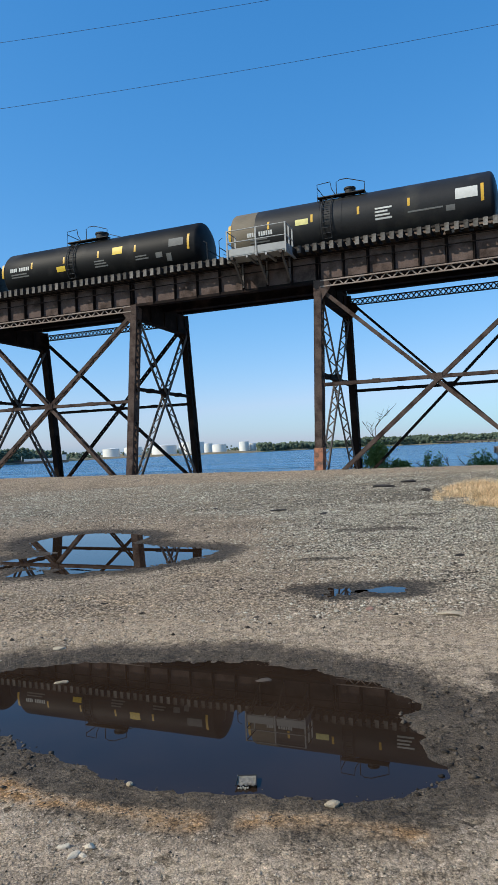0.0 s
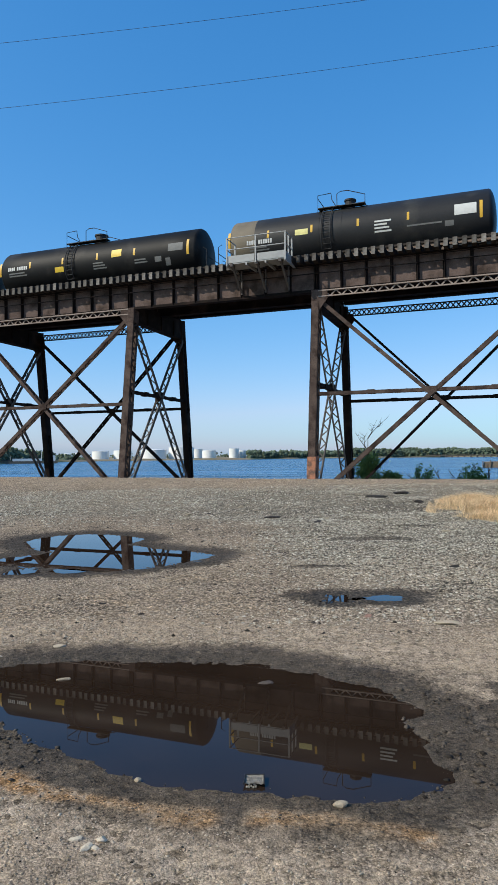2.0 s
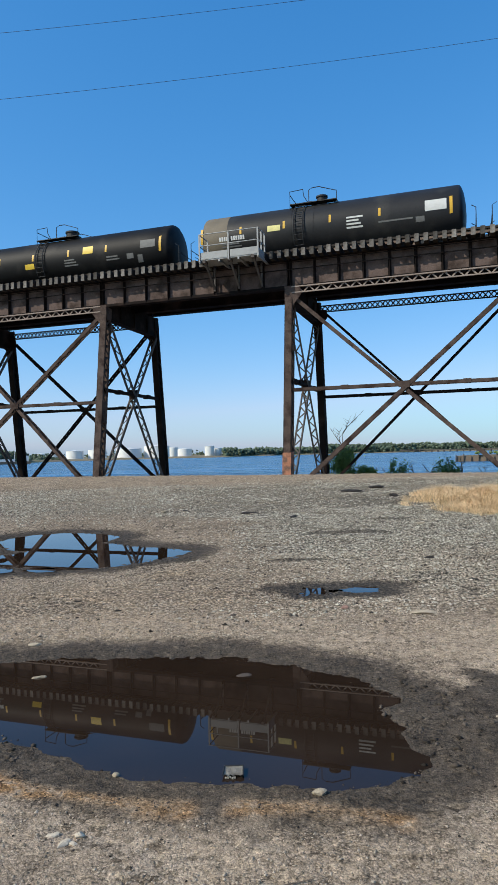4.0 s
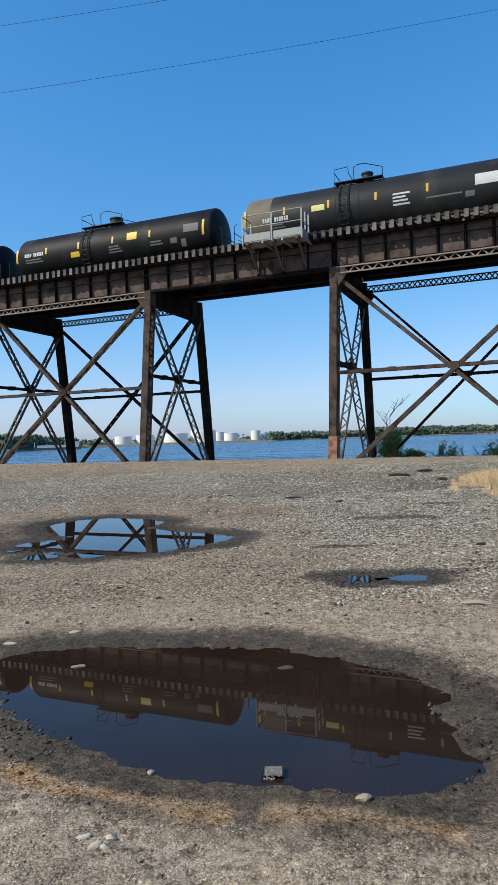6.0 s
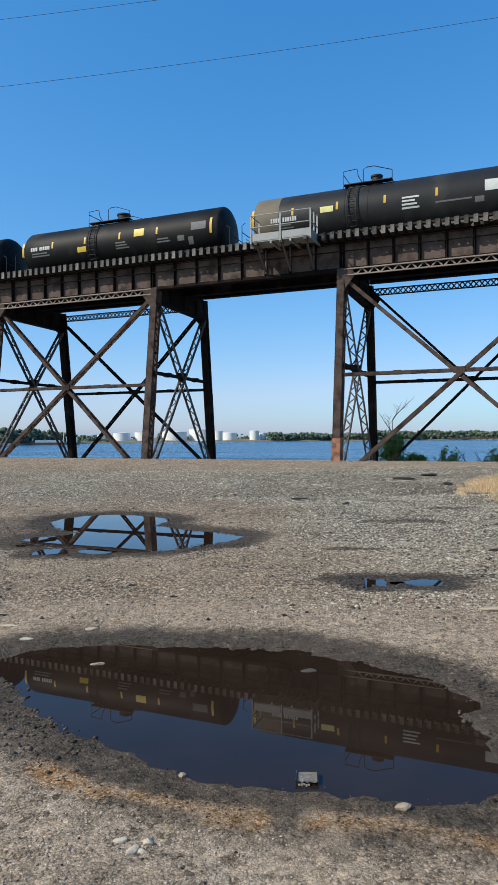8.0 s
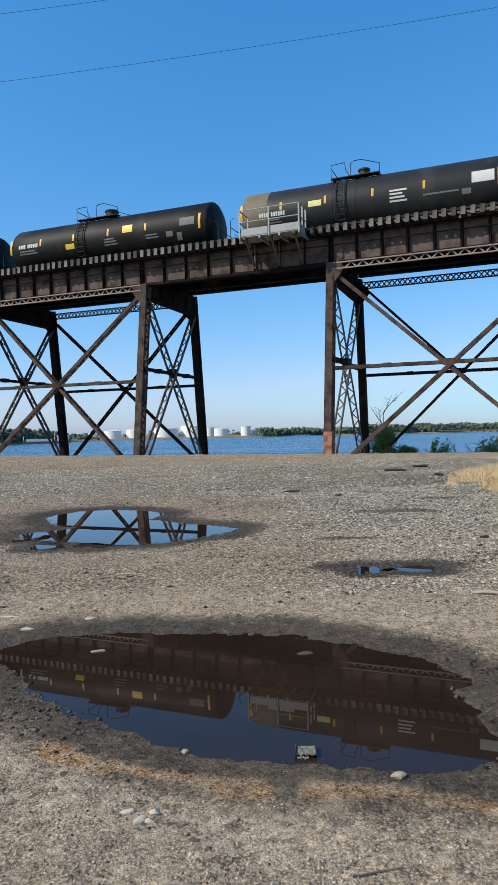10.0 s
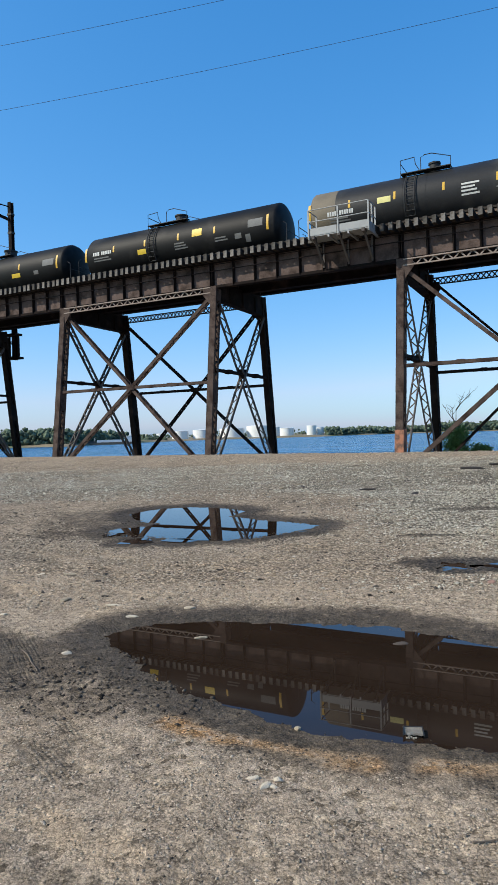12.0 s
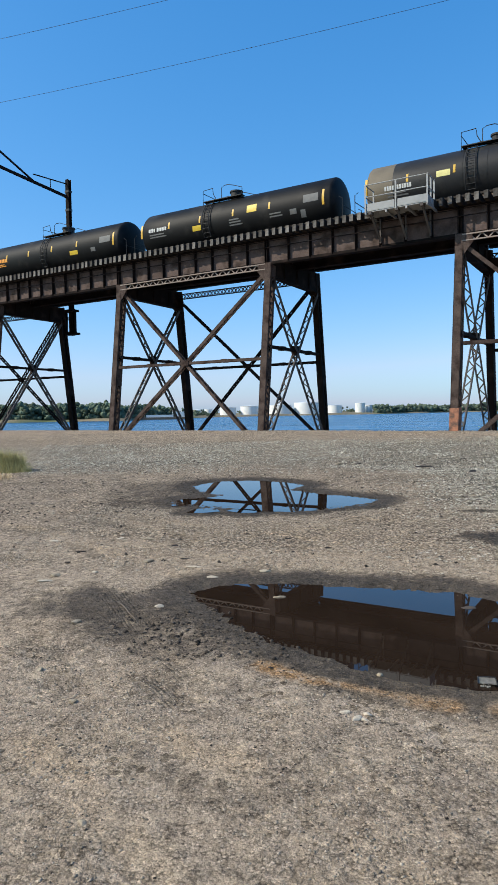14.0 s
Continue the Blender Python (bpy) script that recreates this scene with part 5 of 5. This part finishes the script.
causeway = tagged(part("causeway", bm, LACE), "long low concrete causeway over the far water", "bridge")
for k in range(22):
    bm = bmesh.new()
    p = a_.lerp(b_, (k + 0.5) / 22)
    box(bm, p.x - 1, p.x + 1, p.y - 1.5, p.y + 1.5, RIVER_Z - 1, RIVER_Z + 3.6)
    part("pier_column", bm, LACE, causeway)



# ---- shrubs and the young tree on the bank ----
def limb(bm, rnd, p, d, length, r, depth, tips, sway=0.16):
    n = 5
    pts, rad = [p], [r]
    for k in range(n):
        d = (d + Vector((rnd.uniform(-1, 1), rnd.uniform(-1, 1), rnd.uniform(-0.4, 0.7))) * sway).normalized()
        if k > 1 and depth:
            tips.append(p.copy())
        p = p + d * (length / n)
        pts.append(p)
        rad.append(r * (1 - 0.8 * (k + 1) / n))
    tube(bm, pts, rad, 6)
    tips.append(p)
    if depth:
        for k in range(rnd.randint(4, 6)):
            t = rnd.uniform(0.4, 0.95)
            q = pts[min(n, int(t * n) + 1)]
            side = Vector((rnd.uniform(-1, 1), rnd.uniform(-1, 1), rnd.uniform(0.0, 0.8))).normalized()
            limb(bm, rnd, q, (d * 0.5 + side).normalized(), length * rnd.uniform(0.25, 0.42), r * 0.45, depth - 1, tips)


def leaves(places, seed, size, material, parent, name="crown"):
    """Single leaves, each a small folded blade."""
    rnd_ = np.random.default_rng(seed)
    n = len(places)
    c = np.array(places)
    a = rnd_.normal(size=(n, 3))
    a /= np.linalg.norm(a, axis=1)[:, None]
    b = np.cross(a, rnd_.normal(size=(n, 3)))
    b /= np.linalg.norm(b, axis=1)[:, None]
    s = size * rnd_.uniform(0.6, 1.3, (n, 1))
    w = np.cross(a, b) * s * 0.12
    co = np.stack([c - a * s, c + b * s * 0.42 + w, c + a * s, c - b * s * 0.42 + w], 1).reshape(-1, 3)
    k = np.arange(n)[:, None] * 4
    fa = np.concatenate([k + np.array([[0, 1, 2]]), k + np.array([[0, 2, 3]])])
    me = bpy.data.meshes.new(name)
    me.from_pydata(co.tolist(), [], fa.tolist())
    me.materials.append(material)
    ob = new(name, me)
    ob.parent = parent
    return ob


def plant(name, x, y, top, spread, label, category, seed, bare=0.0, stems=1, count=2600, cut=0.25, lean=0.0, size=0.085):
    rnd_ = random.Random(seed)
    g = height(x, y)
    ob = tagged(empty(name, Matrix.Translation((x, y, g - 0.05))), label, category)
    tall = top - g
    tips = []
    for k in range(stems):
        bm = bmesh.new()
        a = rnd_.uniform(0, 6.28)
        d = Vector((math.cos(a) * 0.35 * (stems > 1) + lean, math.sin(a) * 0.35 * (stems > 1), 1 if stems > 1 else 3)).normalized()
        limb(bm, rnd_, Vector((rnd_.uniform(-1, 1) * 0.3 * (stems > 1), rnd_.uniform(-1, 1) * 0.3 * (stems > 1), 0)), d, tall * (0.7 if stems > 1 else 0.9), 0.04 + 0.008 * tall, 2, tips, 0.16 if stems > 1 else 0.06)
        part("trunk", bm, BARK, ob)
    pts = []
    tips = [t for t in tips if t.z > tall * cut]
    for k in range(count):
        t = rnd_.choice(tips)
        r = abs(rnd_.gauss(0, 1)) * spread * 0.28
        v = Vector((rnd_.gauss(0, 1), rnd_.gauss(0, 1), rnd_.gauss(0, 0.8))).normalized() * r
        q = t + v
        q.x = max(-spread, min(spread, q.x))
        if q.z < tall * (1 - bare) * (1.05 - 0.4 * (math.hypot(q.x, q.y) / spread) ** 2) * rnd_.uniform(0.75, 1.0):
            pts.append(q[:])
    knots = [(rnd_.gauss(0, 0.34) * spread, rnd_.gauss(0, 0.34) * spread, tall * rnd_.uniform(0.2, 0.62)) for _ in range(16 if stems == 1 else 0)]
    for kx, ky, kz in knots:
        for k in range(200):
            pts.append((kx + rnd_.gauss(0, 0.24), ky + rnd_.gauss(0, 0.24), kz + rnd_.gauss(0, 0.2)))
    leaves(pts, seed, size, LEAF, ob)
    return ob


plant("young_tree", 7.4, 43.0, 3.1, 1.15, "young green tree on the bank with a bare dead top", "tree", 5, bare=0.3, count=9000, cut=0.25)
plant("shrub", 8.55, 42.4, 0.85, 1.0, "low rounded green shrub beside the bridge leg", "shrub", 8, stems=8, count=5500, cut=0.15)
plant("shrub", 6.2, 43.6, 1.5, 0.6, "thin green shrub growing among the bridge legs", "shrub", 21, stems=3, count=500, cut=0.3)
plant("shrub", 10.7, 43.0, 1.45, 0.8, "half-bare leaning shrub on the bank", "shrub", 11, stems=5, count=1700, cut=0.25, lean=0.3)
plant("shrub", 13.3, 42.0, 1.3, 0.9, "bushy bright green shrub on the bank", "shrub", 13, stems=8, count=5500, cut=0.12)
plant("shrub", 16.8, 41.5, 1.0, 0.9, "bushy green shrub at the edge of the bank", "shrub", 15, stems=8, count=4000, cut=0.12)


def tufts(name, material, cx, cy, rx, ry, n, h, label, seed, lay=0.5):
    rnd_ = np.random.default_rng(seed)
    rr, th = np.sqrt(rnd_.random(n)), rnd_.random(n) * 2 * math.pi
    x, y = cx + rr * rx * np.cos(th), cy + rr * ry * np.sin(th)
    keep = fbm(x, y, 1.4, 4, seed) > -0.12 + 0.75 * (rr - 0.5) + 0.45 * (rnd_.random(n) - 0.5)
    x, y, rr = x[keep], y[keep], rr[keep]
    n = len(x)
    z = terrain(x, y) - 0.01
    hh = h * rnd_.uniform(0.25, 1.15, n) * (1.1 - 0.75 * rr) * (1 + 1.2 * fbm(x, y, 2.0, 2, seed + 3))
    ang = rnd_.random(n) * 2 * math.pi
    ln = rnd_.uniform(0.1, lay, n) * hh
    dx, dy = np.cos(ang), np.sin(ang)
    w = 0.0022 + 0.003 * rnd_.random(n)
    base = np.stack([x, y, z], -1)
    side = np.stack([-dy, dx, 0 * x], -1) * w[:, None]
    mid = base + np.stack([dx * ln * 0.35, dy * ln * 0.35, hh * 0.6], -1)
    tip = base + np.stack([dx * ln * 1.3, dy * ln * 1.3, hh], -1)
    co = np.stack([base - side, base + side, mid + side * 0.8, mid - side * 0.8, tip], 1).reshape(-1, 3)
    k = np.arange(n)[:, None] * 5
    fa = np.concatenate([k + np.array([[0, 1, 2]]), k + np.array([[0, 2, 3]]), k + np.array([[3, 2, 4]])])
    me = bpy.data.meshes.new(name)
    me.from_pydata(co.tolist(), [], fa.tolist())
    me.materials.append(material)
    tagged(new(name, me), label, "grass", kind="stuff")


tufts("dry_grass", STRAW, 7.0, 20.0, 2.5, 3.2, 100000, 0.40, "patch of tall dry straw-coloured grass", 3, 1.5)
tufts("dry_grass", STRAW, 10.2, 21.3, 3.0, 3.0, 70000, 0.45, "patch of tall dry straw-coloured grass", 4, 1.5)
tufts("dry_grass", SAGE, -9.9, 18.9, 0.8, 0.65, 9000, 0.62, "tuft of grey-green grass on the gravel", 5, 0.6)
tufts("dry_grass", STRAW, -9.3, 17.0, 1.0, 0.8, 2500, 0.16, "sparse low dry grass on the mud", 6, 1.2)


# ---- loose stones and litter ----
def rock_bm(seed, rx, ry, rz, sub=2, rough=0.35):
    rnd_ = random.Random(seed)
    bm = bmesh.new()
    bmesh.ops.create_icosphere(bm, subdivisions=sub, radius=1)
    planes = [(Vector((rnd_.gauss(0, 1), rnd_.gauss(0, 1), rnd_.gauss(0, 1))).normalized(), rnd_.uniform(0.55, 0.9)) for _ in range(9)]
    for v in bm.verts:
        for nn, d in planes:
            e = v.co.dot(nn) - d
            if e > 0:
                v.co -= nn * e
        v.co *= 1 + rough * 0.3 * (rnd_.random() - 0.5)
        v.co = Vector((v.co.x * rx, v.co.y * ry, v.co.z * rz))
    return bm


def stone(name, x, y, rx, ry, rz, material, label, category="stone", seed=1, turn=0.0, sink=0.3, group="", z=None):
    rx, ry, rz = rx * 0.8, ry * 0.8, rz * 0.7
    ob = part(name, rock_bm(seed, rx, ry, rz), material)
    g = height(x, y) if z is None else z
    ob.matrix_world = pose(x, y, g + rz * (1 - sink) - 0.006, 0, 0, turn)
    return tagged(ob, label, category, group)


stone("stone", 0.37, 6.66, 0.055, 0.035, 0.026, PALESTONE, "pale rounded stone at the edge of the puddle", seed=2, turn=10)
stone("stone", -1.41, 8.50, 0.075, 0.04, 0.022, PALESTONE, "flat pale stone half sunk in the puddle", seed=3, turn=15, z=0.012)
stone("stone", 0.08, 8.38, 0.085, 0.06, 0.022, mat("wet_stone", (0.075, 0.06, 0.05), 0.85, spec=0.1), "flat dark wet stone in the puddle", seed=4, turn=-10, z=0.012)
stone("stone", -1.65, 9.28, 0.09, 0.04, 0.022, CONCRETE, "flat pale stone on wet mud", seed=5, turn=20)
stone("concrete_slab", 1.86, 9.8, 0.19, 0.09, 0.035, CONCRETE, "broken flat piece of pale concrete", "rubble", seed=6, turn=-20)
stone("brick_fragment", 1.15, 10.06, 0.06, 0.045, 0.032, REDBRICK, "broken red brick fragment on gravel", "brick", seed=7, turn=30)
stone("stone", 1.03, 10.0, 0.035, 0.03, 0.02, PALESTONE, "small pale stone beside the brick fragment", seed=8)
for k, (x, y, rx, ry, rz, t) in enumerate(((-0.80, 6.40, 0.042, 0.022, 0.016, 20), (-0.745, 6.33, 0.05, 0.025, 0.018, 55), (-0.69, 6.39, 0.035, 0.03, 0.02, 100), (-0.705, 6.33, 0.03, 0.018, 0.012, 140))):
    stone("concrete_chip", x, y, rx * 1.1, ry * 1.1, rz, CHIP, "pale angular chip of broken concrete", "rubble", 10 + k, t, 0.25, "concrete chips")
stone("stone", -0.62, 6.93, 0.025, 0.022, 0.022, PALESTONE, "small round pale stone on rusty mud", seed=16)
for k, (x, y, rx, ry) in enumerate(((4.11, 24.0, 0.62, 0.3), (5.05, 25.1, 0.42, 0.3), (0.65, 19.5, 0.33, 0.13), (2.86, 12.75, 0.14, 0.08), (4.9, 22.3, 0.25, 0.2), (1.6, 18.4, 0.3, 0.1), (-0.9, 20.5, 0.14, 0.1), (2.9, 11.2, 0.1, 0.06))):
    stone("dark_debris", x, y, rx * 0.85, ry, min(0.075, 0.4 * ry), DARKDEBRIS, "flat dark scrap of rubber lying on gravel", "debris", 20 + k, k * 17 - 20, 0.45, "dark scraps")
for k, (x, y, rx, ry) in enumerate(((-3.3, 10.7, 0.1, 0.045), (-2.9, 9.55, 0.09, 0.05), (-2.65, 6.75, 0.045, 0.03), (-2.25, 6.35, 0.04, 0.03), (-1.2, 4.9, 0.035, 0.025), (-0.3, 5.2, 0.03, 0.03), (-1.75, 5.35, 0.03, 0.02), (-3.6, 8.9, 0.07, 0.05), (1.9, 19.0, 0.13, 0.08), (-1.4, 20.2, 0.13, 0.1), (3.9, 16.5, 0.12, 0.06), (2.3, 9.3, 0.06, 0.04), (1.6, 8.75, 0.04, 0.03), (1.55, 7.4, 0.03, 0.02), (-0.1, 22.0, 0.16, 0.1), (-2.8, 7.6, 0.06, 0.04))):
    stone("stone", x, y, rx, ry, min(rx, ry) * 0.6, PALESTONE, "pale stone lying on the gravel lot", "stone", 40 + k, k * 53, 0.3, "scattered stones")

for k, (x, y, rx, ry, t) in enumerate(((-3.61, 8.7, 0.1, 0.035, 25), (-3.27, 9.06, 0.045, 0.035, 10), (-2.37, 9.35, 0.11, 0.03, 0), (-2.1, 9.02, 0.075, 0.03, 12), (-2.31, 8.05, 0.06, 0.03, 8), (-3.65, 10.74, 0.07, 0.05, 30), (-4.42, 10.51, 0.1, 0.05, 0))):
    stone("concrete_slab", x, y, rx, ry, 0.022, CHIP, "flat pale flake of broken concrete on mud", "rubble", 70 + k, t, 0.3, "concrete flakes")
for k, (x, y, rx, ry, t) in enumerate(((-3.81, 9.93, 0.08, 0.025, 25), (-3.72, 9.42, 0.05, 0.02, 10), (-2.55, 9.68, 0.075, 0.02, 3), (-2.76, 9.61, 0.04, 0.025, -30), (-2.86, 10.37, 0.05, 0.04, 20), (-1.1, 10.35, 0.06, 0.02, 5), (-1.62, 10.9, 0.06, 0.025, -8))):
    stone("dark_debris", x, y, rx, ry, 0.02, DARKDEBRIS, "small dark scrap lying on the mud", "debris", 80 + k, t, 0.35, "dark scraps")


def twig(x0, y0, x1, y1, r, seed, label):
    rnd_ = random.Random(seed)
    bm = bmesh.new()
    pts = []
    for k in range(6):
        x, y = x0 + (x1 - x0) * k / 5 + rnd_.uniform(-1, 1) * 0.012, y0 + (y1 - y0) * k / 5
        pts.append((x, y, height(x, y) + r + 0.004))
    tube(bm, pts, [r * (1 - 0.09 * k) for k in range(6)], 6)
    tagged(part("twig", bm, BARK), label, "twig", "twigs on the mud")


twig(-2.66, 8.12, -2.38, 7.72, 0.0062, 1, "pale dry stalk lying in a tyre rut")
twig(0.05, 5.98, 0.24, 6.02, 0.004, 2, "thin dark twig on dry mud")

# crushed tin at the puddle's edge
tin = empty("crushed_can", pose(-0.03, 6.9, max(height(-0.03, 6.9), 0.02) + 0.002, 4, 0, -4))
tagged(tin, "crushed rusty metal can lying at the puddle's edge", "can")
bm = bmesh.new()
v = {}
for i in range(9):
    for j in range(9):
        x, y = -0.05 + 0.10 * i / 8, -0.045 + 0.09 * j / 8
        z = 0.0015 * math.sin(i * 1.9 + j) + 0.0015 * math.cos(j * 2.3) + (0.004 if i in (0, 8) or j in (0, 8) else 0)
        if j == 0:
            y += 0.012 * math.sin(i * 2.6)
        v[i, j] = bm.verts.new((x, y, z + 0.012))
for i in range(8):
    for j in range(8):
        bm.faces.new((v[i, j], v[i + 1, j], v[i + 1, j + 1], v[i, j + 1]))
bmesh.ops.solidify(bm, geom=bm.faces[:], thickness=0.014)
part("can_body", bm, CAN, tin)
bm = bmesh.new()
tube(bm, [(-0.051, -0.045, 0.017), (-0.046, 0.042, 0.016), (0.047, 0.045, 0.017), (0.051, -0.042, 0.015)], 0.004, 6)
part("rim", bm, DARKMETAL, tin, "bent dark metal rim")
bm = bmesh.new()
for k in range(5):
    box(bm, -0.04 + 0.011 * k, -0.031 + 0.011 * k, -0.056 + 0.003 * (k % 3), -0.046, 0.004 - 0.002 * (k % 2), 0.009 + 0.002 * (k % 3))
part("torn_edge", bm, mat("soiled_label", (0.30, 0.27, 0.22), 0.9, 0.0, 0.4, 20, 120, 0.2), tin, "torn soiled paper edge")


# ---- gravel ----
def gravel(name, n, x0, x1, y0, y1, s0, s1, seed, label, thin=0.0, soaked=False, material=None, side=0):
    rnd_ = np.random.default_rng(seed)
    y = y0 + (y1 - y0) * rnd_.random(n) ** 0.9
    x = x0 + (x1 - x0) * rnd_.random(n)
    dens = 0.4 + 1.8 * fbm(x, y, 0.8, 3, 77) + 0.8 * fbm(x, y, 3.0, 2, 79)
    keep = (np.abs(x + 0.6) < 0.46 * (y - 2.6) + 1.2) & (rnd_.random(n) < np.clip(dens + thin, 0.08, 1))
    wet_in = np.minimum.reduce([shore(x, y, p[0]) for p in PUDDLES])
    keep &= wet_in > -0.02 - 0.12 * rnd_.random(n) ** 6
    if side:
        keep &= side * (x - 0.2 + 0.16 * (y - 13) + 2.4 * fbm(x, y, 0.35, 3, 53) + rnd_.normal(size=n) * 0.7) > 0
    wet = wetness(x, y) > 0.45
    keep &= wet == soaked
    x, y = x[keep], y[keep]
    n = len(x)
    s = s0 * (s1 / s0) ** (rnd_.random(n) ** 2.2)
    z = terrain(x, y) + s * 0.15
    v0 = np.array([[1, 0.2, 0], [0.1, 1, 0], [-1, -0.15, 0], [-0.1, -1, 0], [0.15, 0.1, 0.85], [0, 0, -0.6]])
    tri = np.array([[0, 1, 4], [1, 2, 4], [2, 3, 4], [3, 0, 4], [1, 0, 5], [2, 1, 5], [3, 2, 5], [0, 3, 5]])
    jit = 1 + 0.6 * (rnd_.random((n, 6, 3)) - 0.5)
    a = rnd_.random(n) * 2 * math.pi
    p = v0[None] * jit * s[:, None, None] * np.stack([rnd_.uniform(0.7, 1.3, n), rnd_.uniform(0.7, 1.1, n), rnd_.uniform(0.45, 0.85, n)], -1)[:, None, :]
    c, q = np.cos(a)[:, None], np.sin(a)[:, None]
    co = np.stack([p[..., 0] * c - p[..., 1] * q + x[:, None], p[..., 0] * q + p[..., 1] * c + y[:, None], p[..., 2] + z[:, None]], -1).reshape(-1, 3)
    fa = (tri[None] + 6 * np.arange(n)[:, None, None]).reshape(-1)
    me = bpy.data.meshes.new(name)
    me.vertices.add(len(co))
    me.vertices.foreach_set("co", co.ravel())
    me.loops.add(len(fa))
    me.loops.foreach_set("vertex_index", fa)
    me.polygons.add(len(fa) // 3)
    me.polygons.foreach_set("loop_start", np.arange(0, len(fa), 3))
    me.update(calc_edges=True)
    me.materials.append(WETPEBBLE if soaked else (material or PEBBLE))
    tagged(new(name, me), label, "gravel", kind="stuff")


gravel("loose_gravel", 100000, -4, 3, 4.4, 9.4, 0.0022, 0.010, 1, "loose grey and tan grit scattered on mud")
gravel("loose_gravel", 70000, -5, 5, 9.2, 13.5, 0.006, 0.017, 15, "dense brown-grey gravel between the puddles", 0.5)
gravel("loose_gravel", 75000, -3, 8, 9.8, 20, 0.008, 0.026, 2, "grey crushed stone gravel spread over the lot", 0.3, material=BALLAST, side=1)
gravel("loose_gravel", 45000, -9, 4, 12.5, 20, 0.006, 0.022, 7, "small tan pebbles on dry mud", 0.0, side=-1)
gravel("loose_gravel", 45000, -15, 13, 18, 29, 0.014, 0.040, 3, "grey crushed stone gravel before the bridge", 0.1, material=BALLAST)
gravel("loose_gravel", 18000, -18, 15, 27, 37, 0.014, 0.045, 6, "brown-grey stones on the crest by the bridge", 0.2)
gravel("wet_gravel", 60000, -5, 4, 5.2, 12, 0.003, 0.010, 4, "dark wet pebbles round the puddles", 0.0, True)
gravel("wet_gravel", 30000, -7, 5, 12, 19, 0.006, 0.022, 5, "dark wet pebbles round the far puddle", 0.0, True)
gravel("wet_clods", 800, -2.5, -1.1, 6.9, 8.3, 0.007, 0.025, 8, "dark wet clods of mud and stone on the puddle's rim", 0.2, True)
gravel("wet_clods", 700, 0.75, 2.2, 6.6, 8.2, 0.006, 0.024, 9, "dark wet stones on the puddle's rim", 0.2, True)
gravel("dark_gravel", 30000, -9, 8, 9.5, 22, 0.006, 0.03, 12, "dark cinder stones strewn over the gravel", 0.0, material=CINDER)
gravel("dark_gravel", 14000, -5, 4, 4.2, 9.5, 0.002, 0.009, 14, "dark cinder grit strewn over the mud", 0.0, material=CINDER)
gravel("pale_gravel", 4000, -8, 7, 9, 20, 0.006, 0.026, 13, "pale limestone chips strewn over the gravel", 0.0, material=PALECHIP)



# ---- bridge ties ----
tie_me = None
TIE_STEP = 0.385
k0, k1 = -110, 80
for k in range(k0, k1):
    x = k * TIE_STEP
    wob = ((k * 7919) % 13) / 13 - 0.5
    if tie_me is None:
        bm = bmesh.new()
        box(bm, -0.095, 0.095, -0.68, WIDE + 0.6, 10.553, DECK - 0.002)
        bm.faces.ensure_lookup_table()
        for f in bm.faces:
            f.normal_update()
            # pale ends as if sunlit, dark sides standing in for shade in the gaps
            f.material_index = 1 if abs(f.normal.y) > 0.9 else 0
        ob = part("tie", bm, (DARKTIMBER, TIE), bridge)
        tie_me = ob.data
        ob.location = (x, wob * 0.08, 0)
    else:
        share("tie", tie_me, bridge, pose(x, wob * 0.08, wob * 0.012, 0, 0, wob * 0.5))
bm = bmesh.new()
for k in [*range(-137, k0), *range(k1, 130)]:
    box(bm, k * TIE_STEP - 0.095, k * TIE_STEP + 0.095, -0.68, WIDE + 0.6, 10.553, DECK - 0.002)
tagged(part("distant_ties", bm, DARKTIMBER, bridge), kind="stuff")
